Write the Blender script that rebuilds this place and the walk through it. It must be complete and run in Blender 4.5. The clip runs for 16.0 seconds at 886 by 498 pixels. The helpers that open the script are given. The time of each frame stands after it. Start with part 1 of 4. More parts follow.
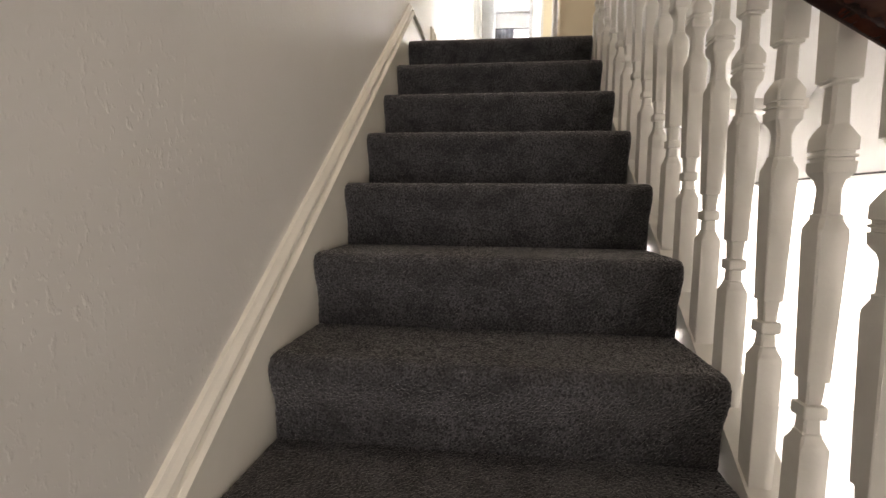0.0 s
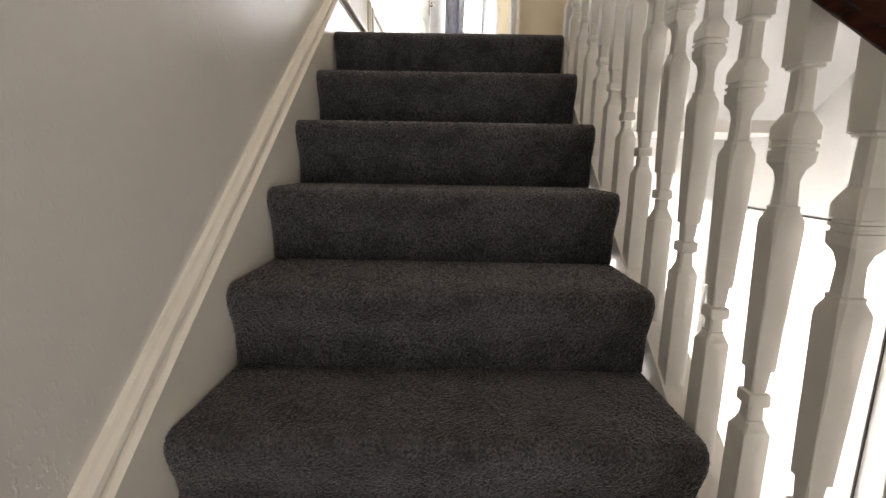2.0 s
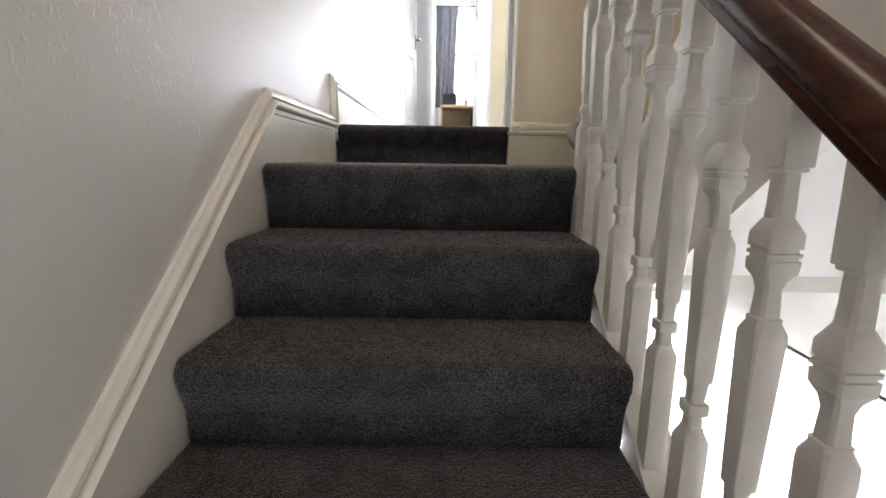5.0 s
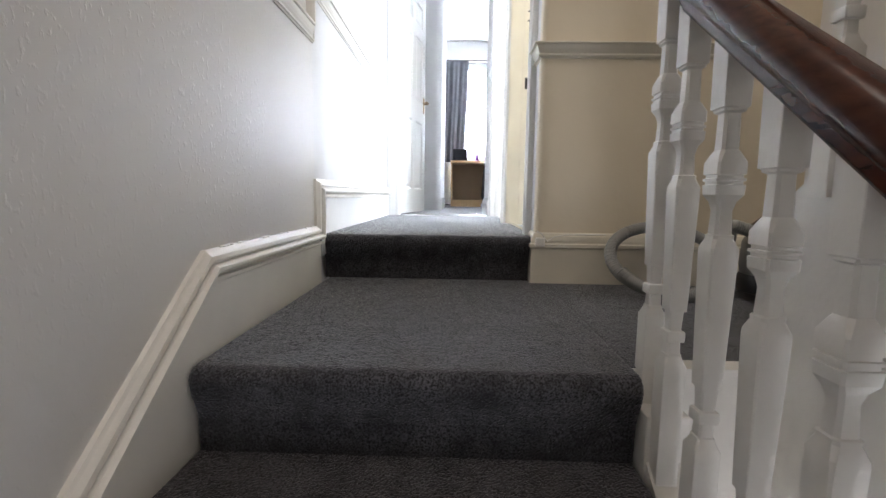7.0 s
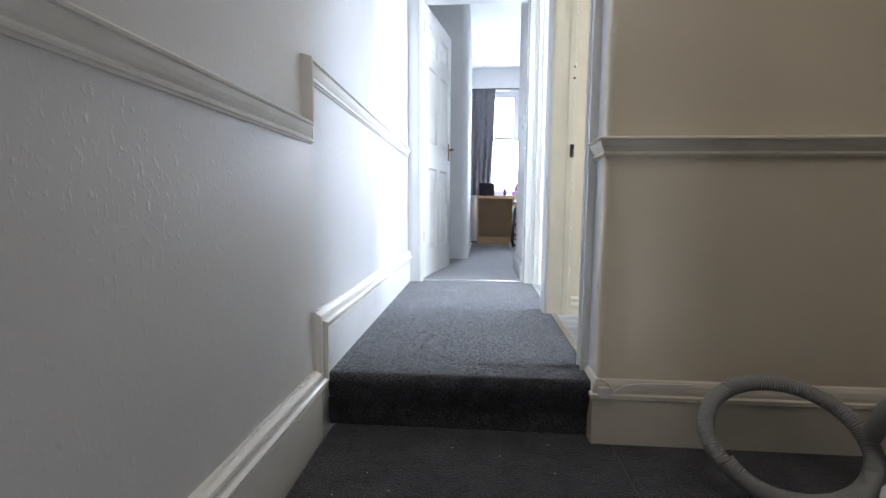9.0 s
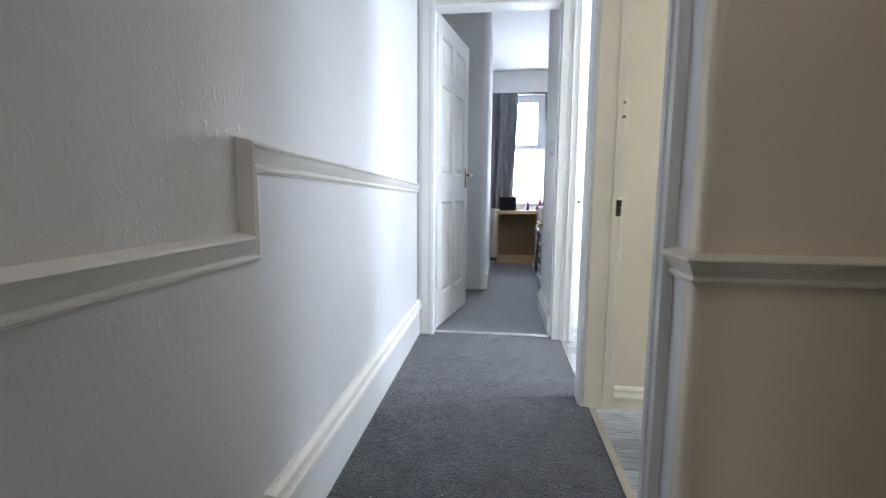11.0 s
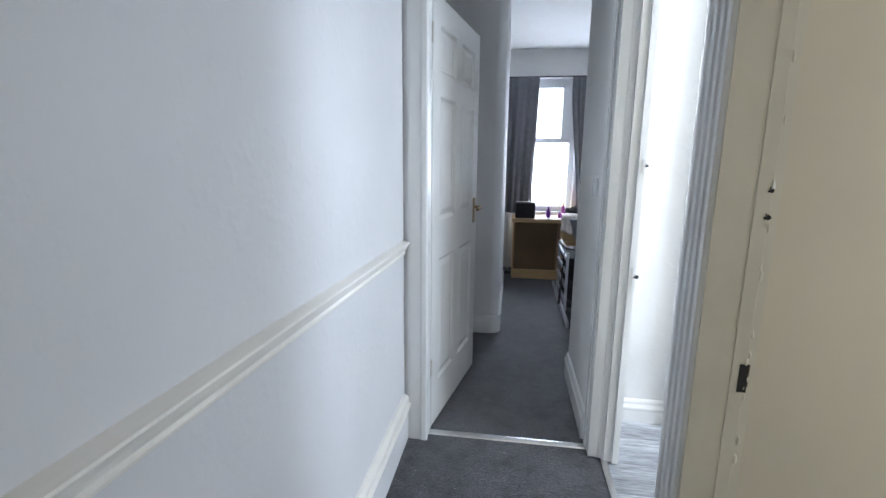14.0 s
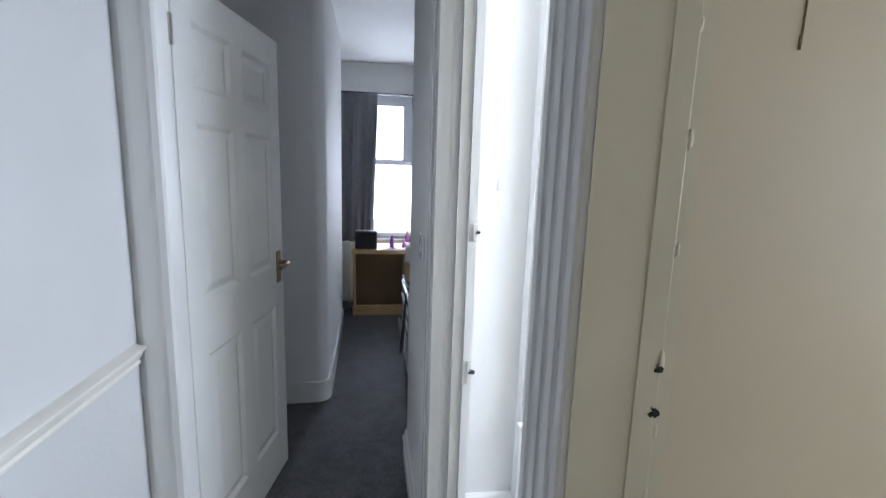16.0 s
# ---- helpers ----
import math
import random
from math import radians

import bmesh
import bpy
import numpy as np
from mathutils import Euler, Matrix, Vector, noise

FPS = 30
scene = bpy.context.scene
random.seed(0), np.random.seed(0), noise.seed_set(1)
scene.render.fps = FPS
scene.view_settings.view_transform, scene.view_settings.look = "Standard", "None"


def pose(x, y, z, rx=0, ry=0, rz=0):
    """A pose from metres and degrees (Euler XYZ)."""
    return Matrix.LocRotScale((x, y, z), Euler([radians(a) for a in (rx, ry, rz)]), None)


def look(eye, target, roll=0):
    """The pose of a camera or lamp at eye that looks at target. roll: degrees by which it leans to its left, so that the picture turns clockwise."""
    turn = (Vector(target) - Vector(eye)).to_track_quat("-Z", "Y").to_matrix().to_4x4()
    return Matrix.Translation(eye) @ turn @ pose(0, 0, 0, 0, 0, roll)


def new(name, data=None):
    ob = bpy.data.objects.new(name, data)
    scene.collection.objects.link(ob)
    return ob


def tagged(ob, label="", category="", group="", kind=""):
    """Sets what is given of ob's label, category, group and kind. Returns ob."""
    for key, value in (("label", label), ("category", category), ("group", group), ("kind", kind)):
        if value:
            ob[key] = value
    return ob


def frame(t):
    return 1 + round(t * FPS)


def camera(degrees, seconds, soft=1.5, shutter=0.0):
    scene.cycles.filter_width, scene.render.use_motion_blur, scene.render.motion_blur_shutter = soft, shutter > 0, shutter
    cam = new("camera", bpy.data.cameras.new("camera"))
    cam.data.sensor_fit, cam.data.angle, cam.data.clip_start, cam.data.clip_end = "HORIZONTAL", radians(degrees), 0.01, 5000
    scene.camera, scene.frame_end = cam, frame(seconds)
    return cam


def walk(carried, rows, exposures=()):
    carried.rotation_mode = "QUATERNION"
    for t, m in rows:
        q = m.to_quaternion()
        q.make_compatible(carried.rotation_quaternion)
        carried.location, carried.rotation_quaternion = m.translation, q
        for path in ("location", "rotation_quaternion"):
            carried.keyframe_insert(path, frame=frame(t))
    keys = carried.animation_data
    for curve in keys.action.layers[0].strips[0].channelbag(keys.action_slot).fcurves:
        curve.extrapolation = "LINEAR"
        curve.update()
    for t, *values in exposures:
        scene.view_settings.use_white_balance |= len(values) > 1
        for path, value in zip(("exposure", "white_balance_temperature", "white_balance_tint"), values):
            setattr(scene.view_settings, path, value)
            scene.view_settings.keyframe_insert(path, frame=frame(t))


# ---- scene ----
cam = camera(88.6, 16.0)
PATH = [
    (0, (0.461, 0.752, -0.825), (0.228, 2.729, -1.015), 0.6),
    (0.5, (0.468, 0.829, -0.781), (0.393, 2.813, -1.02), 0.6),
    (1, (0.486, 0.965, -0.685), (0.472, 2.944, -0.971), 0.9),
    (1.5, (0.469, 1.063, -0.599), (0.459, 3.034, -0.939), 1.0),
    (2, (0.46, 1.188, -0.5), (0.442, 3.152, -0.873), 1.0),
    (2.5, (0.486, 1.261, -0.387), (0.46, 3.222, -0.781), 0.9),
    (3, (0.537, 1.355, -0.254), (0.52, 3.31, -0.673), 0.7),
    (3.5, (0.531, 1.451, -0.169), (0.527, 3.406, -0.589), 0.9),
    (6, (0.518, 1.99, 0.168), (0.515, 3.967, -0.138), 0.8),
    (6.5, (0.515, 2.104, 0.268), (0.48, 4.087, 0.008), 0.8),
    (7, (0.527, 2.224, 0.346), (0.475, 4.209, 0.111), 0.8),
    (7.5, (0.556, 2.339, 0.412), (0.491, 4.323, 0.174), 0.5),
    (8, (0.548, 2.444, 0.511), (0.469, 4.427, 0.268), 0.5),
    (8.5, (0.497, 2.548, 0.633), (0.397, 4.532, 0.399), 0.6),
    (9, (0.477, 2.662, 0.734), (0.322, 4.646, 0.535), 0.4),
    (9.5, (0.473, 2.772, 0.816), (0.283, 4.753, 0.613), 0.2),
    (12, (0.462, 3.372, 1.175), (0.202, 5.333, 0.881), 0.6),
    (12.5, (0.468, 3.496, 1.229), (0.194, 5.45, 0.899), 0.5),
    (13, (0.447, 3.646, 1.281), (0.161, 5.594, 0.928), 0.5),
    (13.5, (0.412, 3.822, 1.377), (0.127, 5.768, 1.016), 0.6),
    (14, (0.424, 3.976, 1.441), (0.136, 5.918, 1.06), 0.6),
    (14.5, (0.465, 4.117, 1.479), (0.194, 6.062, 1.098), 0.8),
    (15, (0.51, 4.256, 1.497), (0.304, 6.211, 1.13), 0.9),
    (15.5, (0.547, 4.402, 1.506), (0.534, 6.371, 1.153), 1.3),
    (16, (0.61, 4.526, 1.597), (0.931, 6.472, 1.264), 1.8),
]
EXPO = [(0.0, 1.65, 7800, 19), (3.5, 1.72, 7050, 17), (6.0, 1.66, 6550, 18), (7.0, 1.5, 6350, 18), (7.5, 1.3, 6300, 18), (8.0, 1.14, 6100, 17), (9.0, 0.86, 5880, 17),
        (12.5, 0.0, 6150, 17), (14.5, -0.42, 6030, 16), (15.5, -0.62, 6080, 17), (16.0, -0.58, 6080, 17)]
walk(cam, [(t, look(eye, target, roll)) for t, eye, target, roll in PATH], EXPO)

# ---- main sizes ----
RISE, GOING = 0.1895, 0.2435      # stair
W = 0.893                         # carpet width on the flight
YL = 3.07                         # nosing of the landing, at z = 0
ZC = 0.184                        # floor of the corridor
YS = 4.052                        # nosing of the single step to the corridor
XR = 1.88                         # far side wall of the stair well
XW = -0.022                       # plaster of the long wall
ZH = -2.618                        # floor of the hall below
YD = 5.84                         # wall with the bedroom door
SLOPE = RISE / GOING
TOP = 4.4


# ---- light ----
world = bpy.data.worlds.new("sky")
scene.world = world
world.use_nodes = True
sky = world.node_tree.nodes.new("ShaderNodeTexSky")
sky.sky_type, sky.sun_disc = "NISHITA", False
sky.sun_elevation, sky.sun_rotation = radians(35), radians(200)
world.node_tree.nodes["Background"].inputs[1].default_value = 0.05
world.node_tree.links.new(sky.outputs[0], world.node_tree.nodes["Background"].inputs[0])


def area_lamp(name, eye, target, wide, high, watts, colour=(0.93, 0.97, 1.0)):
    data = bpy.data.lights.new(name, "AREA")
    data.shape, data.size, data.size_y, data.energy, data.color = "RECTANGLE", wide, high, watts, colour
    ob = new(name, data)
    ob.matrix_world = look(eye, target)
    return ob


COOL, WARM = (0.79, 0.90, 1.0), (1.0, 0.88, 0.70)
area_lamp("bedroom_window_light", (0.78, 9.62, 1.7), (0.78, 6, 1.2), 0.75, 1.3, 85, COOL)
area_lamp("bathroom_window_light", (2.38, 5.35, 1.75), (0.95, 6.05, 1.2), 0.8, 1.2, 62, COOL)
area_lamp("side_room_window_light", (2.9, 4.6, 1.6), (0.5, 4.6, 1.1), 0.6, 1.0, 20, COOL)
# Added fill before the solid back wall, to brighten back room and hall.
area_lamp("back_room_fill_light", (0.85, 5.92, -1.55), (0.85, 3, -1.6), 2.0, 2.0, 95)
# Added lamp, out of view, to make the room beside the hall bright.
area_lamp("front_room_fill_light", (3.2, 1.55, -1.05), (3.0, 4.0, -1.3), 1.35, 1.35, 110)
# Added fill from behind the camera, brightening risers, spindles and hall.
area_lamp("front_fill_light", (1.35, -2.9, -1.5), (1.6, 3, -1.9), 0.7, 1.9, 19)
# Unseen warm source overhead; its place and the ceiling opening are added.
area_lamp("overhead_lamp", (0.75, 2.35, TOP + 0.05), (0.7, 2.5, 0), 0.9, 1.6, 12, WARM)


# ---- materials ----
def material(name, colour, rough=0.5, metal=0.0, vary=0.0, scale=8.0, bump=0.0, bump_scale=60.0, fine=0.0, fine_scale=400.0,
             second=None, second_scale=1.2, lumps=None, coat=0.0, stretch=None, sheen=0.0, per_piece=0.0, gloss=0.5):
    m = bpy.data.materials.new(name)
    m.use_nodes = True
    nt = m.node_tree
    b = nt.nodes["Principled BSDF"]
    b.inputs["Roughness"].default_value = rough
    b.inputs["Metallic"].default_value = metal
    b.inputs["Coat Weight"].default_value = coat
    b.inputs["Specular IOR Level"].default_value = gloss
    b.inputs["Sheen Weight"].default_value, b.inputs["Sheen Roughness"].default_value = sheen, 0.4
    co = nt.nodes.new("ShaderNodeTexCoord").outputs["Object"]
    if stretch:
        mp = nt.nodes.new("ShaderNodeMapping")
        mp.inputs["Scale"].default_value = stretch
        nt.links.new(co, mp.inputs[0])
        co = mp.outputs[0]

    def noise_at(sc, detail=4.0):
        n = nt.nodes.new("ShaderNodeTexNoise")
        n.inputs["Scale"].default_value, n.inputs["Detail"].default_value = sc, detail
        nt.links.new(co, n.inputs["Vector"])
        return n.outputs["Fac"]

    def mixed(fac, a, c):
        x = nt.nodes.new("ShaderNodeMix")
        x.data_type = "RGBA"
        nt.links.new(fac, x.inputs[0])
        for sock, v in ((x.inputs[6], a), (x.inputs[7], c)):
            if hasattr(v, "is_output"):
                nt.links.new(v, sock)
            else:
                sock.default_value = (*v, 1)
        return x.outputs[2]

    def ramp(fac, lo, hi):
        r = nt.nodes.new("ShaderNodeMapRange")
        r.inputs[1].default_value, r.inputs[2].default_value = lo, hi
        nt.links.new(fac, r.inputs[0])
        return r.outputs[0]

    dark = tuple(v * (1 - vary) for v in colour)
    light = tuple(min(1, v * (1 + vary)) for v in colour)
    col = mixed(ramp(noise_at(scale), 0.3, 0.7), dark, light)
    if second:
        col = mixed(ramp(noise_at(second_scale, 3.0), 0.42, 0.7), col, second)
    if fine:
        col = mixed(ramp(noise_at(fine_scale, 2.0), 0.35, 0.65), tuple(v * (1 - fine) for v in colour), col)
    if per_piece:
        info = nt.nodes.new("ShaderNodeObjectInfo")
        hsv = nt.nodes.new("ShaderNodeHueSaturation")
        nt.links.new(ramp(info.outputs["Random"], 0, 1), hsv.inputs["Value"])
        hsv.inputs["Value"].default_value = 1.0
        r = hsv.inputs["Value"].links[0].from_node
        r.inputs[3].default_value, r.inputs[4].default_value = 1 - per_piece, 1 + per_piece
        nt.links.new(col, hsv.inputs["Color"])
        col = hsv.outputs[0]
    nt.links.new(col, b.inputs["Base Color"])
    if bump:
        bp = nt.nodes.new("ShaderNodeBump")
        bp.inputs["Strength"].default_value, bp.inputs["Distance"].default_value = bump, 0.004
        h = noise_at(bump_scale, 3.0)
        nt.links.new(ramp(h, *lumps) if lumps else h, bp.inputs["Height"])
        nt.links.new(bp.outputs[0], b.inputs["Normal"])
    return m


CARPET = material("charcoal_carpet", (0.057, 0.056, 0.062), 0.95, vary=0.55, scale=24, bump=0.22, bump_scale=420, fine=0.85, fine_scale=230,
                  second=(0.108, 0.106, 0.116), second_scale=9, sheen=0.65)
WALL = material("white_emulsion", (0.78, 0.775, 0.76), 0.62, vary=0.03, scale=2, bump=0.13, bump_scale=26, lumps=(0.5, 0.75))
WOODCHIP = material("woodchip_wall", (0.675, 0.66, 0.635), 0.46, vary=0.03, scale=2, bump=0.2, bump_scale=100, lumps=(0.57, 0.76), stretch=(1, 1, 0.6))
CORRIDOR = material("off_white_emulsion", (0.67, 0.668, 0.662), 0.6, vary=0.035, scale=2, bump=0.13, bump_scale=26, lumps=(0.5, 0.75))
CREAM_WALL = material("cream_emulsion", (0.82, 0.725, 0.545), 0.5, vary=0.03, scale=3, bump=0.25, bump_scale=22)
ROOM_CREAM = material("pale_cream_emulsion", (0.80, 0.722, 0.57), 0.5, vary=0.03, scale=3, bump=0.2, bump_scale=22)
CEILING = material("ceiling_paint", (0.82, 0.82, 0.81), 0.8, vary=0.02, scale=2, bump=0.1, bump_scale=40)
POST = material("aged_cream_gloss", (0.79, 0.735, 0.60), 0.3, vary=0.05, scale=6, bump=0.2, bump_scale=25)
CREAM = material("cream_gloss", (0.80, 0.772, 0.70), 0.32, vary=0.04, scale=6, bump=0.06, bump_scale=35)
WHITE = material("white_gloss", (0.82, 0.82, 0.80), 0.25, vary=0.02, scale=6, bump=0.08, bump_scale=40)
SPINDLE = material("spindle_gloss", (0.78, 0.755, 0.70), 0.3, vary=0.04, scale=12, bump=0.15, bump_scale=70)
MAHOGANY = material("mahogany", (0.062, 0.018, 0.010), 0.24, vary=0.35, scale=14, bump=0.008, bump_scale=60, stretch=(6, 1, 6), gloss=0.22)
BRONZE = material("worn_bronze", (0.30, 0.21, 0.12), 0.35, metal=1.0, vary=0.2)
BRASS = material("brass", (0.75, 0.52, 0.22), 0.25, metal=1.0, vary=0.1)
NICKEL = material("nickel", (0.55, 0.52, 0.47), 0.3, metal=1.0, vary=0.1)
STEEL = material("threshold_steel", (0.72, 0.72, 0.72), 0.22, metal=1.0, vary=0.1)
# Near-black for painted shade: inside holes and along the hall doorway's gap.
DARK = material("painted_shade", (0.02, 0.017, 0.015), 0.7, vary=0.3)
BARE = material("bare_timber", (0.22, 0.15, 0.09), 0.8, vary=0.3, scale=60)
VINYL = material("grey_plank_vinyl", (0.36, 0.37, 0.38), 0.45, vary=0.4, scale=9, stretch=(1.5, 14, 1), bump=0.1, per_piece=0.35)
DESKWOOD = material("beech_veneer", (0.56, 0.37, 0.18), 0.45, vary=0.15, scale=6, stretch=(2, 20, 20))
# Darker brown than the veneer: kneehole shade put into the panel's colour.
SHADED_BACK = material("shaded_desk_back", (0.30, 0.20, 0.11), 0.6, vary=0.06, scale=5)
CURTAIN = material("grey_curtain", (0.19, 0.195, 0.215), 0.9, vary=0.15, scale=20, fine=0.2, fine_scale=700, sheen=0.2)
BLACK = material("black_plastic", (0.012, 0.012, 0.014), 0.4, vary=0.2)
PVC = material("white_pvc", (0.85, 0.86, 0.87), 0.25, vary=0.01)
HOSE = material("grey_hose_plastic", (0.30, 0.30, 0.28), 0.5, vary=0.1)
RED = material("red_plastic", (0.07, 0.024, 0.02), 0.25, vary=0.1)
PURPLE = material("purple_plastic", (0.16, 0.03, 0.30), 0.3)
PINK = material("pink_plastic", (0.42, 0.10, 0.40), 0.35)
YELLOW = material("yellow_plastic", (0.75, 0.50, 0.06), 0.4)
PAPER = material("white_paper", (0.80, 0.80, 0.80), 0.7)
FABRIC = material("cream_cloth", (0.66, 0.60, 0.55), 0.9, vary=0.15, scale=30)
BLACKCLOTH = material("black_cloth", (0.015, 0.015, 0.018), 0.95, vary=0.3, scale=25)
SILVER = material("silver_metal", (0.60, 0.61, 0.63), 0.35, metal=0.8, vary=0.1)
GLASS = bpy.data.materials.new("window_glass")
GLASS.use_nodes = True
GLASS.node_tree.nodes["Principled BSDF"].inputs["Transmission Weight"].default_value = 1.0
GLASS.node_tree.nodes["Principled BSDF"].inputs["Roughness"].default_value = 0.0
GLASS.node_tree.nodes["Principled BSDF"].inputs["IOR"].default_value = 1.01


# ---- mesh helpers ----
def box(bm, x0, y0, z0, x1, y1, z1, bevel=0.0):
    made = bmesh.ops.create_cube(bm, size=1.0)["verts"]
    bmesh.ops.scale(bm, vec=(x1 - x0, y1 - y0, z1 - z0), verts=made)
    bmesh.ops.translate(bm, vec=((x0 + x1) / 2, (y0 + y1) / 2, (z0 + z1) / 2), verts=made)
    if bevel:
        edges = list({e for v in made for e in v.link_edges})
        bmesh.ops.bevel(bm, geom=edges, offset=bevel, segments=2, profile=0.5, affect="EDGES")
    return bm


def boxes(*rows, bevel=0.0):
    bm = bmesh.new()
    for r in rows:
        box(bm, *r, bevel=bevel)
    return bm


def prism(profile, axis, a, b, bm=None):
    """A polygon carried along an axis from a to b. x: (y, z); y: (x, z); z: (x, y)."""
    bm = bm or bmesh.new()
    put = {"x": lambda p, v: (v, p[0], p[1]), "y": lambda p, v: (p[0], v, p[1]), "z": lambda p, v: (p[0], p[1], v)}[axis]
    one = [bm.verts.new(put(p, a)) for p in profile]
    two = [bm.verts.new(put(p, b)) for p in profile]
    n = len(profile)
    for i in range(n):
        bm.faces.new((one[i], one[(i + 1) % n], two[(i + 1) % n], two[i]))
    bm.faces.new(one), bm.faces.new(two)
    bmesh.ops.recalc_face_normals(bm, faces=bm.faces)
    return bm


def sweep(profile, path, ups, closed_ends=True, bm=None):
    """A closed outline (side, up) carried along points, with an up direction at each."""
    bm = bm or bmesh.new()
    rings = []
    for i, p in enumerate(path):
        p = Vector(p)
        t = (Vector(path[min(i + 1, len(path) - 1)]) - Vector(path[max(i - 1, 0)])).normalized()
        side = t.cross(Vector(ups[i] if isinstance(ups, list) else ups)).normalized()
        up = side.cross(t).normalized()
        rings.append([bm.verts.new(p + side * a + up * b) for a, b in profile])
    n = len(profile)
    for r, s in zip(rings, rings[1:]):
        for i in range(n):
            bm.faces.new((r[i], r[(i + 1) % n], s[(i + 1) % n], s[i]))
    if closed_ends:
        bm.faces.new(rings[0]), bm.faces.new(rings[-1])
    bmesh.ops.recalc_face_normals(bm, faces=bm.faces)
    return bm


def circle(r, n=12):
    return [(r * math.cos(2 * math.pi * i / n), r * math.sin(2 * math.pi * i / n)) for i in range(n)]


def lathe(rows, n=20, bm=None, at=(0, 0, 0)):
    bm = bm or bmesh.new()
    rings = [[bm.verts.new((at[0] + r * c, at[1] + r * s, at[2] + z)) for c, s in circle(1, n)] for r, z in rows]
    for a, b in zip(rings, rings[1:]):
        for i in range(n):
            bm.faces.new((a[i], a[(i + 1) % n], b[(i + 1) % n], b[i]))
    bm.faces.new(rings[0]), bm.faces.new(rings[-1])
    bmesh.ops.recalc_face_normals(bm, faces=bm.faces)
    return bm


def mesh_of(name, bm, mat, smooth=None):
    me = bpy.data.meshes.new(name)
    if smooth is not None:
        for f in bm.faces:
            f.smooth = True
        for e in bm.edges:
            if len(e.link_faces) == 2 and e.calc_face_angle(0) > radians(smooth):
                e.smooth = False
    bm.to_mesh(me)
    bm.free()
    me.materials.append(mat)
    return me


def part(name, bm, mat, parent=None, label="", smooth=None):
    ob = new(name, mesh_of(name, bm, mat, smooth))
    ob.parent = parent
    if label:
        ob["label"] = label
    return ob


def thing(name, label, category, at=(0, 0, 0), group="", turn=0.0):
    ob = tagged(new(name), label, category, group)
    ob.matrix_world = pose(*at, 0, 0, turn)
    return ob


def structure(name, bm, mat, label="", smooth=None):
    return tagged(part(name, bm, mat, None, label, smooth), label, kind="structure")


# ---- shell ----
structure("wall_long", boxes((-0.3, -3.0, ZH, XW, YS - 0.06, TOP)), WOODCHIP, "white painted textured plaster wall beside the stairs")
structure("wall_corridor", boxes((-0.3, YS - 0.06, ZH, XW, YD, TOP)), CORRIDOR, "off-white painted corridor wall with patchy plaster")
structure("wall_bedroom_door", boxes((-0.3, YD, -0.2, 0.055, YD + 0.11, 2.75), (0.815, YD, -0.2, 0.91, YD + 0.11, 2.75),
                                     (0.055, YD, 2.16, 0.815, YD + 0.11, 2.75)), WALL, "white wall round the bedroom door")
# wall between corridor and the two side rooms, openings y 4.2..4.95 and 5.06..5.80
X0, X1 = 0.848, 0.945
structure("wall_side_rooms", boxes((X0, 4.096, -0.3, X1, 4.26, 2.75), (X0, 4.96, -0.3, X1, 5.05, 2.75), (X0, 5.815, -0.3, 0.912, YD, 2.75),
                                   (X0, 4.26, 2.12, X1, 4.96, 2.75), (X0, 5.05, 2.12, X1, 5.815, 2.75)), WALL, "white corridor wall with two door openings")
arc = [(X0 + 0.018 - 0.018 * math.sin(radians(a)), YS - 0.005 + 0.018 - 0.018 * math.cos(radians(a))) for a in (0, 18, 36, 54, 72, 90)]
structure("wall_landing_back", prism([(XR, YS - 0.005)] + arc + [(X0, 4.095), (X1, 4.095), (X1, 4.165), (XR, 4.165)], "z", -0.3, TOP), CREAM_WALL, "cream painted wall at the back of the landing")
structure("wall_above_corridor", boxes((XW, YS + 0.1, 2.75, X1, 4.3, TOP)), WALL, "white wall above the corridor")
structure("wall_well", boxes((XR, -3.0, ZH, XR + 0.15, 2.586, TOP), (XR, 3.566, ZH, XR + 0.15, YS + 0.1, TOP), (XR, 2.586, -0.68, XR + 0.15, 3.566, TOP)), WALL,
          "white painted wall on the far side of the stair well")
# Unseen wall added to close the well; the front fill stands before its gap.
structure("wall_front", boxes((-0.3, -3.15, ZH, 0.95, -3.0, TOP), (1.75, -3.15, ZH, XR + 0.15, -3.0, TOP), (0.95, -3.15, -0.5, 1.75, -3.0, TOP)), WALL,
          "white painted front wall of the stair well")
# Unseen ceiling closing the well, with an opening added for the overhead lamp.
structure("ceiling_stairwell", boxes((-0.3, -3.15, TOP, XR + 0.15, 1.5, TOP + 0.1), (-0.3, 3.2, TOP, XR + 0.15, 4.3, TOP + 0.1), (-0.3, 1.5, TOP, 0.25, 3.2, TOP + 0.1), (1.25, 1.5, TOP, XR + 0.15, 3.2, TOP + 0.1)), CEILING, "white painted ceiling")
structure("ceiling_corridor", boxes((XW, YS + 0.1, 2.68, X1, YD, 2.75)), CEILING, "white painted ceiling")
structure("floor_hall", boxes((-0.3, -3.15, ZH - 0.15, XR + 0.15, YS, ZH)), VINYL, "pale hall floor below the stairs")


# ---- stair ----
def step_profile(y, z, tread, rise=RISE):
    """Riser and tread of one carpeted step, its nosing at y, z."""
    r, lip = 0.030, 0.030
    pts = [(y + lip, z - rise), (y + lip - 0.003, z - rise * 0.62), (y + lip - 0.010, z - rise * 0.50), (y + lip - 0.020, z - rise * 0.37), (y + 0.003, z - rise * 0.26)]
    pts += [(y + r - r * math.cos(radians(k)), z - r + r * math.sin(radians(k))) for k in range(-8, 91, 14)]
    pts += [(y + tread, z), (y + tread, z - rise)]
    return pts


